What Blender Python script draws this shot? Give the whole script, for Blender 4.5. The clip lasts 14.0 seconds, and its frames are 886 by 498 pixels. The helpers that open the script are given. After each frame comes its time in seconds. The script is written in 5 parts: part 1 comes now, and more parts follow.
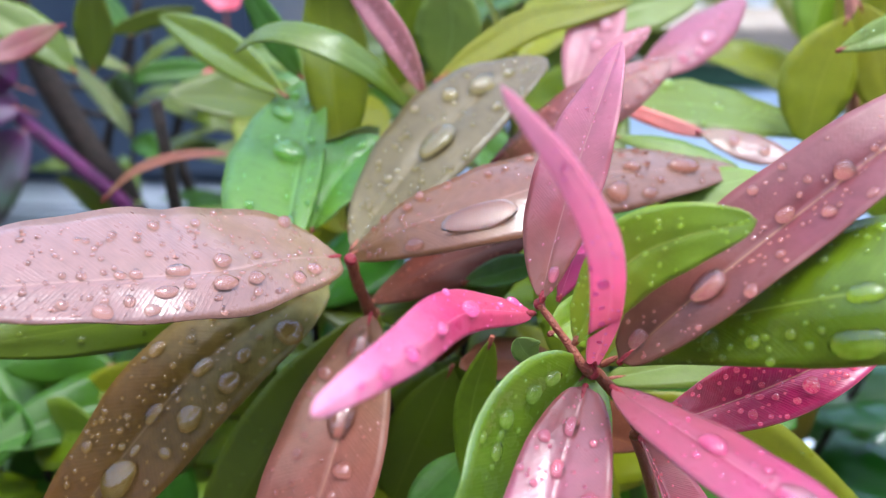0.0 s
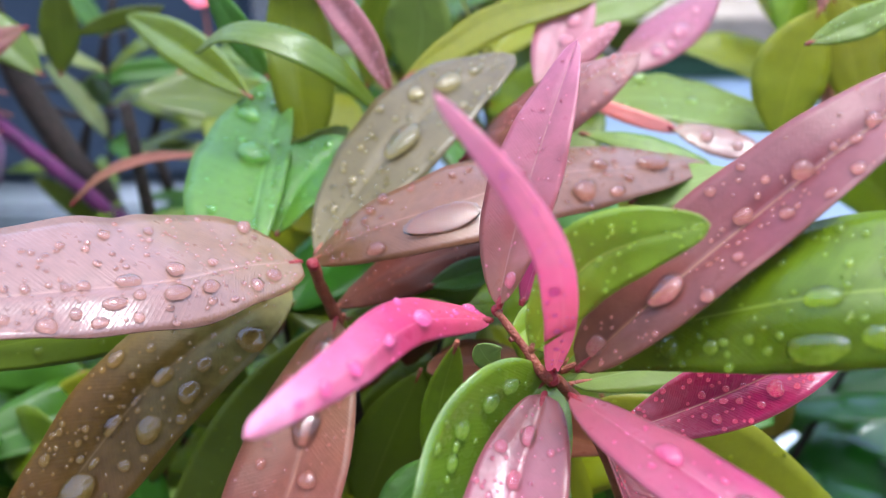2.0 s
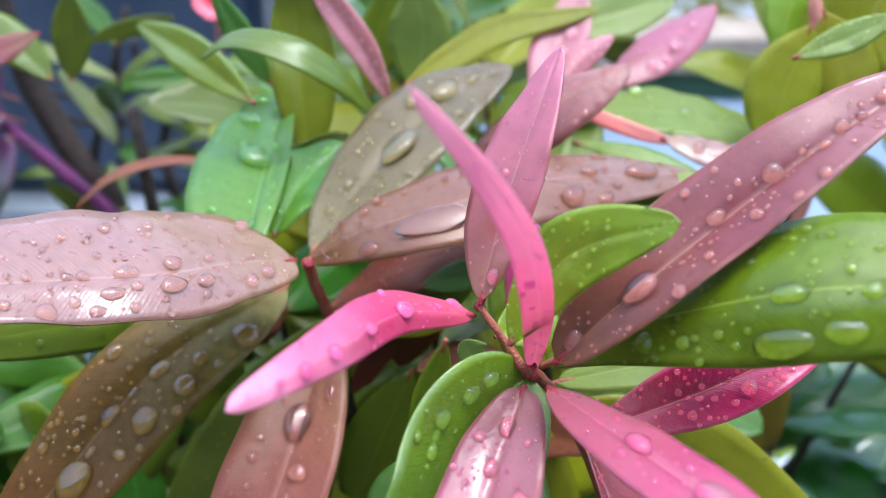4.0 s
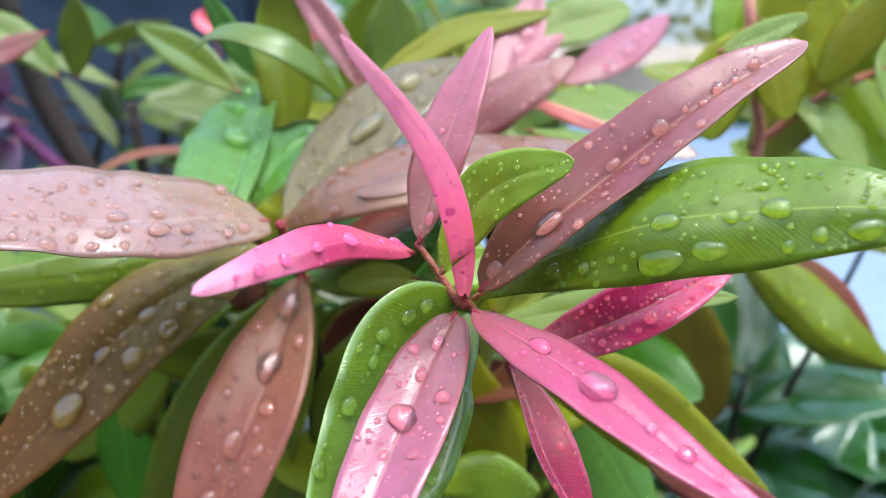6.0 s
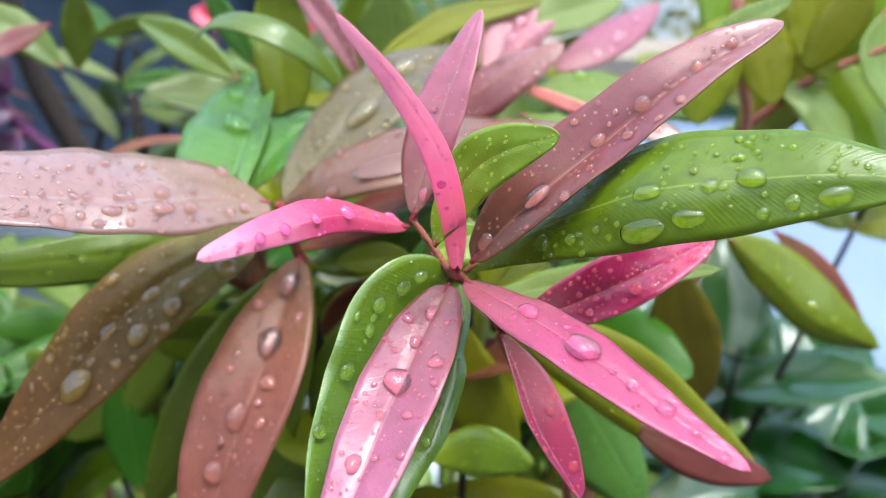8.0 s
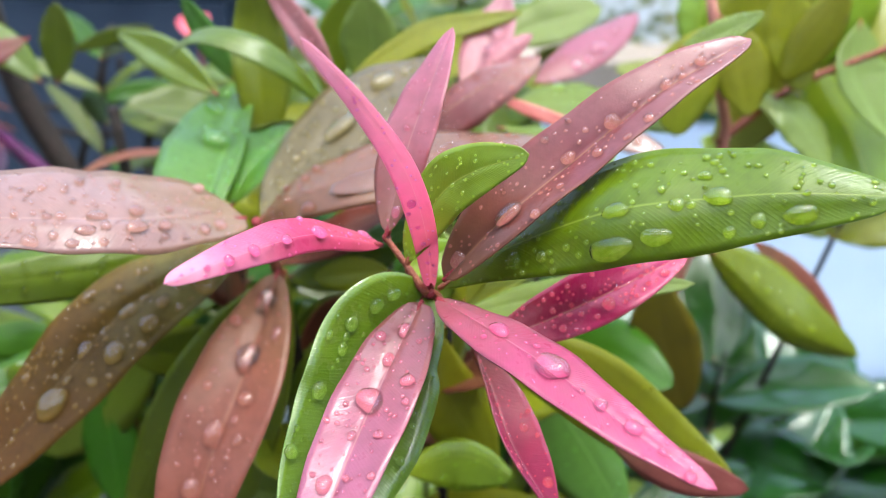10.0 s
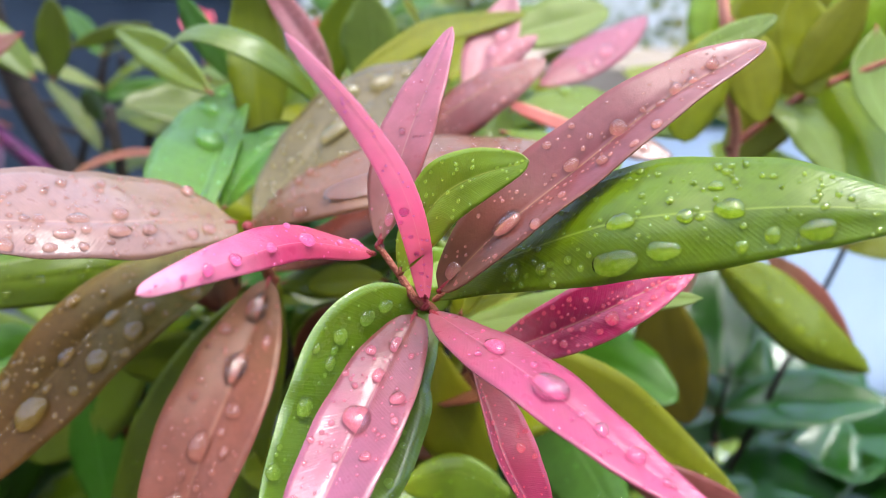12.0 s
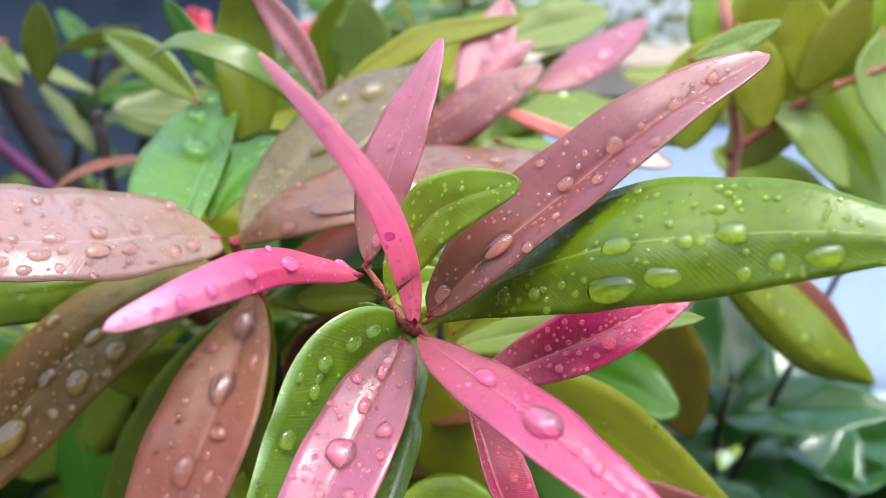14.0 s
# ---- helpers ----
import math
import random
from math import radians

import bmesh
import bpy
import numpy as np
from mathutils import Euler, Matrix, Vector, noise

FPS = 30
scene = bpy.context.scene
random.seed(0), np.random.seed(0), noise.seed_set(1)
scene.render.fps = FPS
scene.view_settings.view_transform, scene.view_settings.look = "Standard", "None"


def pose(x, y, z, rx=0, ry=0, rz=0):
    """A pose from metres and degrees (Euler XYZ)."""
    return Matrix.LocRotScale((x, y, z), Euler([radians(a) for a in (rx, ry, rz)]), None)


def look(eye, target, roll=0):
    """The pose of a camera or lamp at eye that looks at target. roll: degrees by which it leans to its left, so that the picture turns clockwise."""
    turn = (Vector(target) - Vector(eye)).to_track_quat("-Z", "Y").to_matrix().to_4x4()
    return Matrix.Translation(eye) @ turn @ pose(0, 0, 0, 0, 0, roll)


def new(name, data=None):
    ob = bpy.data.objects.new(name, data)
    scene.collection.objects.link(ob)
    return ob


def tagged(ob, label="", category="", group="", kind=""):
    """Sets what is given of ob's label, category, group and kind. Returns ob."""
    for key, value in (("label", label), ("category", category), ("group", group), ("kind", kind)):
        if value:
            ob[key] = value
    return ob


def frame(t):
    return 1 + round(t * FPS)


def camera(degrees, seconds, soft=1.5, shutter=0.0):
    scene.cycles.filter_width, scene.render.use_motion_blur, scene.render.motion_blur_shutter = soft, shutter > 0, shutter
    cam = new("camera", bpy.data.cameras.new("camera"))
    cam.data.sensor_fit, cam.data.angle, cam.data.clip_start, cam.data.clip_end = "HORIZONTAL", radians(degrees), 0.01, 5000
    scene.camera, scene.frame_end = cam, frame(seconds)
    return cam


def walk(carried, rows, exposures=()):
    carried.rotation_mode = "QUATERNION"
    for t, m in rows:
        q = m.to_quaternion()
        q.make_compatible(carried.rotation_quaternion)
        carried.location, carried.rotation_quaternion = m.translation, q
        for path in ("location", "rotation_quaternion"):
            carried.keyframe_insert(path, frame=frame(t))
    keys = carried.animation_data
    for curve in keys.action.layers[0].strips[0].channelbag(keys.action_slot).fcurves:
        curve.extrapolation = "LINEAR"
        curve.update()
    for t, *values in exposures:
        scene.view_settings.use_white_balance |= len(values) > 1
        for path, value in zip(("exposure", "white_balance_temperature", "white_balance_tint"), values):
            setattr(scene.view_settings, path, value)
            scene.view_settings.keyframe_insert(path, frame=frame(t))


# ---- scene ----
cam = camera(54.5, 14.0, soft=0.8)
PATH = [
    (0, look((0.00022, -0.00034, 0.99949), (-0.00049, 0.18149, 0.91621), 0.69)),
    (0.5, look((0.00113, 0.00084, 0.99953), (0.00072, 0.18253, 0.91593), 0.60)),
    (1, look((0.00396, 0.00119, 1.00008), (0.00368, 0.18278, 0.91627), 0.26)),
    (1.5, look((0.00518, 0.00250, 0.99917), (0.00560, 0.18378, 0.91468), 0.11)),
    (2, look((0.00556, 0.00310, 0.99991), (0.00652, 0.18429, 0.91523), 0.04)),
    (2.5, look((0.00481, 0.00686, 0.99955), (0.00623, 0.18756, 0.91384), 0.30)),
    (3, look((0.00550, 0.00980, 0.99885), (0.00688, 0.19031, 0.91276), 0.35)),
    (3.2, look((0.00628, 0.00920, 1.00030), (0.00661, 0.19006, 0.91492), 0.24)),
    (5.3, look((0.01527, -0.02256, 0.99676), (0.01377, 0.16245, 0.92082), 1.26)),
    (5.5, look((0.01680, -0.02319, 0.99669), (0.01600, 0.16201, 0.92118), 1.27)),
    (6, look((0.01879, -0.02632, 0.99540), (0.01721, 0.15897, 0.92012), 1.26)),
    (6.5, look((0.02130, -0.02839, 0.99425), (0.01970, 0.15700, 0.91923), 1.03)),
    (7, look((0.02129, -0.02931, 0.99450), (0.01840, 0.15596, 0.91921), 0.90)),
    (7.5, look((0.02125, -0.03029, 0.99475), (0.01974, 0.15502, 0.91953), 0.76)),
    (8, look((0.01995, -0.03347, 0.99407), (0.01858, 0.15156, 0.91815), 0.88)),
    (8.2, look((0.02083, -0.03523, 0.99332), (0.01981, 0.15010, 0.91815), 0.62)),
    (10.3, look((0.02349, -0.03187, 0.99710), (0.02427, 0.15359, 0.92222), 0.72)),
    (10.5, look((0.02397, -0.03100, 0.99738), (0.02368, 0.15471, 0.92314), 0.81)),
    (11, look((0.02580, -0.02955, 0.99616), (0.02512, 0.15625, 0.92216), 0.88)),
    (11.5, look((0.02782, -0.02635, 0.99592), (0.02898, 0.15959, 0.92225), 1.08)),
    (12, look((0.02475, -0.02578, 0.99485), (0.02411, 0.15984, 0.92037), 1.34)),
    (12.5, look((0.02543, -0.02433, 0.99392), (0.02489, 0.16122, 0.91929), 1.27)),
    (13, look((0.02789, -0.02507, 0.99524), (0.02708, 0.16064, 0.92100), 0.93)),
    (13.5, look((0.02676, -0.02381, 0.99463), (0.02577, 0.16172, 0.91994), 0.96)),
    (14, look((0.02648, -0.01885, 0.99654), (0.02554, 0.16638, 0.92110), 1.11)),
]
# the clip's camera warms its white balance a little on the way
walk(cam, PATH, [(0, 1.17, 5750, 6), (3.2, 1.18, 5700, 7), (5.5, 1.22, 5700, 1), (6.5, 1.22, 6100, -1), (8, 1.22, 6000, 1), (11, 1.24, 6350, 1), (12.5, 1.24, 6250, 6), (14, 1.24, 6250, 5)])

# A leaf's blade: midrib through control points, widest at wu, with its two edges given there.
def spline(pts, n):
    p = [np.array(q, float) for q in pts]
    p = [2 * p[0] - p[1]] + p + [2 * p[-1] - p[-2]]
    out = []
    for i in range(1, len(p) - 2):
        for k in range(24):
            s = k / 24
            a, b, c, d = p[i - 1], p[i], p[i + 1], p[i + 2]
            out.append(0.5 * (2 * b + (c - a) * s + (2 * a - 5 * b + 4 * c - d) * s * s + (3 * b - a - 3 * c + d) * s ** 3))
    out = np.array(out + [p[-2]])
    run = np.r_[0, np.cumsum(np.linalg.norm(np.diff(out, axis=0), axis=1))]
    at = np.linspace(0, run[-1], n)
    return np.stack([np.interp(at, run, out[:, k]) for k in range(3)], 1)


def turned(v, a, b):
    """v carried along as the unit vector a turns into b."""
    c, k = float(a @ b), np.cross(a, b)
    return v + np.cross(k, v) + np.cross(k, np.cross(k, v)) / (1 + c + 1e-9)


def blade(mids, left, right, wu=0.45, full=0.85, cup=0.0, twist=0.0, wave=0.0, nu=30, nv=10, seed=0, blunt=0.03):
    """Grid of places [nu + 1][nv + 1] and normals of the leaf's upper face."""
    c = spline(mids, nu + 1)
    tan = np.gradient(c, axis=0)
    tan /= np.linalg.norm(tan, axis=1)[:, None]
    i0 = int(round(wu * nu))
    sl, sr, t0 = np.array(left, float) - c[i0], np.array(right, float) - c[i0], tan[i0]
    sl, sr = sl - (sl @ t0) * t0, sr - (sr @ t0) * t0
    power = math.log(0.5) / math.log(wu)
    rows = []
    for i in range(nu + 1):
        u = i / nu
        w = max(math.sin(math.pi * min(1, (u * (1 - blunt)) ** power)), 0.0) ** full
        w = w * (math.sqrt(max(0.0, 1 - ((u - 0.95) / 0.05) ** 2)) if u > 0.95 else 1.0) + 0.012
        ang = math.radians(twist) * (u - wu)
        row = []
        a, b = turned(sl, t0, tan[i]), turned(sr, t0, tan[i])
        if twist:
            a = a * math.cos(ang) + np.cross(tan[i], a) * math.sin(ang)
            b = b * math.cos(ang) + np.cross(tan[i], b) * math.sin(ang)
        up = np.cross(tan[i], b - a)
        up /= np.linalg.norm(up) + 1e-9
        if up[2] < 0 and abs(up[2]) > 0.02 or abs(up[2]) <= 0.02 and up[1] > 0:
            up = -up
        span = np.linalg.norm(b - a) * 0.5
        for j in range(nv + 1):
            v = 2 * j / nv - 1
            v = math.copysign(abs(v) ** 1.25, v)
            side = a * -v if v < 0 else b * v
            lift = cup * span * w * (v * v)
            lift += wave * span * w * v * v * math.sin(9 * u * math.pi + seed + (1.7 if v > 0 else 0))
            lift += 0.03 * span * w * (math.sin(7 * u + 2.1 * v + seed) + 0.6 * math.sin(13 * u - 3.3 * v + 2 * seed)) * min(1.0, 3 * abs(v))
            lift -= 0.05 * span * w * math.exp(-(v / 0.12) ** 2)
            row.append(c[i] + side * w + up * lift)
        rows.append(row)
    g = np.array(rows)
    du, dv = np.gradient(g, axis=0), np.gradient(g, axis=1)
    nor = np.cross(du, dv)
    nor /= np.linalg.norm(nor, axis=2)[:, :, None] + 1e-12
    flip = np.sign(np.sum(nor[nu // 2, nv // 2] * up_hint(nor[nu // 2, nv // 2])))
    return g, nor * flip


def up_hint(n):
    return np.array([0, -0.35, 1.0])

cam.data.dof.use_dof, cam.data.dof.focus_distance, cam.data.dof.aperture_fstop = True, 0.13, 17.0

# ---- light: an overcast sky ----
world = bpy.data.worlds.new("overcast_sky")
scene.world = world
world.use_nodes = True
wn = world.node_tree.nodes
sky = wn.new("ShaderNodeTexSky")
sky.sky_type, sky.sun_disc = "NISHITA", False
sky.sun_elevation, sky.sun_rotation, sky.air_density, sky.dust_density = radians(80), radians(170), 1.0, 2.5
cloud = wn.new("ShaderNodeHueSaturation")
cloud.inputs["Saturation"].default_value = 0.85
world.node_tree.links.new(sky.outputs[0], cloud.inputs["Color"])
world.node_tree.links.new(cloud.outputs[0], wn["Background"].inputs[0])
wn["Background"].inputs[1].default_value = 0.34
sun = new("sun", bpy.data.lights.new("sun", "SUN"))
sun.data.energy, sun.data.angle, sun.data.color = 1.4, radians(12), (1.0, 0.96, 0.9)
sun.matrix_world = look((2.3, 0.3, 6), (0, 0, 0))


# ---- materials ----
def mat(name):
    m = bpy.data.materials.new(name)
    m.use_nodes = True
    return m, m.node_tree.nodes, m.node_tree.links, m.node_tree.nodes["Principled BSDF"]


def noise_node(n, l, scale, detail=4.0, coord="Object"):
    tc, t = n.new("ShaderNodeTexCoord"), n.new("ShaderNodeTexNoise")
    t.inputs["Scale"].default_value, t.inputs["Detail"].default_value = scale, detail
    l.new(tc.outputs[coord], t.inputs["Vector"])
    return t


def mix_node(n, l, fac, a, b, blend="MIX"):
    m = n.new("ShaderNodeMix")
    m.data_type, m.blend_type = "RGBA", blend
    for slot, value in ((0, fac), (6, a), (7, b)):
        if hasattr(value, "links"):
            l.new(value, m.inputs[slot])
        else:
            m.inputs[slot].default_value = value if slot == 0 else (*value, 1)
    return m.outputs[2]


def math_node(n, l, op, a, b=0.0, clamp=False):
    m = n.new("ShaderNodeMath")
    m.operation, m.use_clamp = op, clamp
    for slot, value in ((0, a), (1, b)):
        if hasattr(value, "links"):
            l.new(value, m.inputs[slot])
        else:
            m.inputs[slot].default_value = value
    return m.outputs[0]


def ramp_node(n, l, fac, *stops):
    r = n.new("ShaderNodeValToRGB")
    while len(r.color_ramp.elements) < len(stops):
        r.color_ramp.elements.new(0.5)
    for e, (at, col) in zip(r.color_ramp.elements, stops):
        e.position, e.color = at, (*col, 1)
    l.new(fac, r.inputs[0])
    return r.outputs[0]


def plain(name, a, b, scale=40.0, rough=0.6, bump=0.2, metal=0.0, fine=400.0):
    """A surface of two mingled colours with stains, grain and fine relief."""
    m, n, l, p = mat(name)
    t, f = noise_node(n, l, scale, 6), noise_node(n, l, fine, 3)
    c = ramp_node(n, l, t.outputs[0], (0.3, a), (0.7, b))
    c = mix_node(n, l, 0.25, c, f.outputs[1], "SOFT_LIGHT")
    l.new(c, p.inputs["Base Color"])
    p.inputs["Metallic"].default_value, p.inputs["Specular IOR Level"].default_value = metal, 0.3
    l.new(math_node(n, l, "ADD", math_node(n, l, "MULTIPLY", t.outputs[0], 0.25), rough - 0.12), p.inputs["Roughness"])
    b_ = n.new("ShaderNodeBump")
    b_.inputs["Strength"].default_value, b_.inputs["Distance"].default_value = bump, 0.002
    l.new(f.outputs[0], b_.inputs["Height"])
    l.new(b_.outputs[0], p.inputs["Normal"])
    return m


def leaf_mat(name, base, mid, tip, vein, rough=0.32, thin=0.25, speck=0.25, veiny=0.7, coat=1.0):
    """A wet leaf: colour from base to tip, blotches, pale midrib, fine side veins in relief, light coming through."""
    m, n, l, p = mat(name)
    uv = n.new("ShaderNodeUVMap")
    uv.uv_map = "blade"
    xyz = n.new("ShaderNodeSeparateXYZ")
    l.new(uv.outputs[0], xyz.inputs[0])
    u, v = xyz.outputs[0], xyz.outputs[1]
    off = math_node(n, l, "ABSOLUTE", math_node(n, l, "SUBTRACT", v, 0.5))
    big, small, tiny = noise_node(n, l, 90, 4), noise_node(n, l, 420, 5), noise_node(n, l, 1900, 3)
    info = n.new("ShaderNodeObjectInfo")
    shifted = math_node(n, l, "ADD", u, math_node(n, l, "MULTIPLY", math_node(n, l, "SUBTRACT", big.outputs[0], 0.5), 0.5))
    c = ramp_node(n, l, shifted, (0.05, base), (0.45, mid), (0.97, tip))
    dark = mix_node(n, l, 1.0, c, (0.62, 0.6, 0.55), "MULTIPLY")
    blot = ramp_node(n, l, small.outputs[0], (0.42, (0, 0, 0)), (0.66, (1, 1, 1)))
    c = mix_node(n, l, math_node(n, l, "MULTIPLY", blot, speck), c, dark)
    # side veins run outwards and towards the tip, uneven in spacing and strength
    run = math_node(n, l, "SUBTRACT", u, math_node(n, l, "MULTIPLY", off, 0.22))
    lay = n.new("ShaderNodeCombineXYZ")
    l.new(math_node(n, l, "MULTIPLY", run, 105.0), lay.inputs[0])
    l.new(math_node(n, l, "MULTIPLY", v, 5.0), lay.inputs[1])
    l.new(math_node(n, l, "MULTIPLY", info.outputs["Random"], 40.0), lay.inputs[2])
    streak = n.new("ShaderNodeTexNoise")
    streak.inputs["Scale"].default_value, streak.inputs["Detail"].default_value = 1.0, 3.0
    l.new(lay.outputs[0], streak.inputs["Vector"])
    wave = math_node(n, l, "SINE", math_node(n, l, "ADD", math_node(n, l, "MULTIPLY", run, 560.0), math_node(n, l, "MULTIPLY", streak.outputs[0], 5.0)))
    fine = math_node(n, l, "POWER", math_node(n, l, "MULTIPLY", math_node(n, l, "ADD", wave, 1.0), 0.5, True), 3.0)
    fine = math_node(n, l, "ADD", math_node(n, l, "MULTIPLY", fine, 0.5), math_node(n, l, "MULTIPLY", math_node(n, l, "SUBTRACT", streak.outputs[0], 0.42, True), 2.6))
    c = mix_node(n, l, math_node(n, l, "MULTIPLY", fine, 0.11 * veiny), c, vein)
    rib = math_node(n, l, "SUBTRACT", 1.0, math_node(n, l, "MULTIPLY", off, 40.0), True)
    c = mix_node(n, l, math_node(n, l, "MULTIPLY", rib, 0.75), c, vein)
    rim = math_node(n, l, "MULTIPLY", math_node(n, l, "SUBTRACT", off, 0.485, True), 60.0, True)
    c = mix_node(n, l, math_node(n, l, "MULTIPLY", rim, 0.35), c, vein)
    hue = n.new("ShaderNodeHueSaturation")
    l.new(math_node(n, l, "ADD", math_node(n, l, "MULTIPLY", info.outputs["Random"], 0.02), 0.49), hue.inputs["Hue"])
    l.new(math_node(n, l, "ADD", math_node(n, l, "MULTIPLY", info.outputs["Random"], 0.25), 0.87), hue.inputs["Value"])
    l.new(c, hue.inputs["Color"])
    c = hue.outputs[0]
    l.new(c, p.inputs["Base Color"])
    l.new(math_node(n, l, "ADD", math_node(n, l, "MULTIPLY", small.outputs[0], 0.3), rough - 0.15), p.inputs["Roughness"])
    p.inputs["IOR"].default_value = 1.4
    p.inputs["Coat Weight"].default_value, p.inputs["Coat Roughness"].default_value, p.inputs["Coat IOR"].default_value = coat, rough - 0.12, 1.48
    p.inputs["Specular IOR Level"].default_value = 0.5 * coat
    high = math_node(n, l, "ADD", math_node(n, l, "MULTIPLY", fine, 0.13 * veiny), math_node(n, l, "MULTIPLY", tiny.outputs[0], 0.15))
    high = math_node(n, l, "ADD", high, math_node(n, l, "MULTIPLY", small.outputs[0], 0.2))
    b_ = n.new("ShaderNodeBump")
    b_.inputs["Strength"].default_value, b_.inputs["Distance"].default_value = 0.9, 0.0003
    l.new(b_.outputs[0], p.inputs["Coat Normal"])
    l.new(high, b_.inputs["Height"])
    l.new(b_.outputs[0], p.inputs["Normal"])
    tr, ms = n.new("ShaderNodeBsdfTranslucent"), n.new("ShaderNodeMixShader")
    bright = mix_node(n, l, 0.3, c, (1.0, 1.0, 0.9))
    glow = mix_node(n, l, 1.0, bright, (1.0, 0.97, 0.84), "MULTIPLY")
    l.new(glow, tr.inputs[0])
    ms.inputs[0].default_value = thin
    l.new(p.outputs[0], ms.inputs[1])
    l.new(tr.outputs[0], ms.inputs[2])
    l.new(ms.outputs[0], n["Material Output"].inputs[0])
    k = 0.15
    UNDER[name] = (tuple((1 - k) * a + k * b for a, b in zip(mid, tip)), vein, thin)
    return m


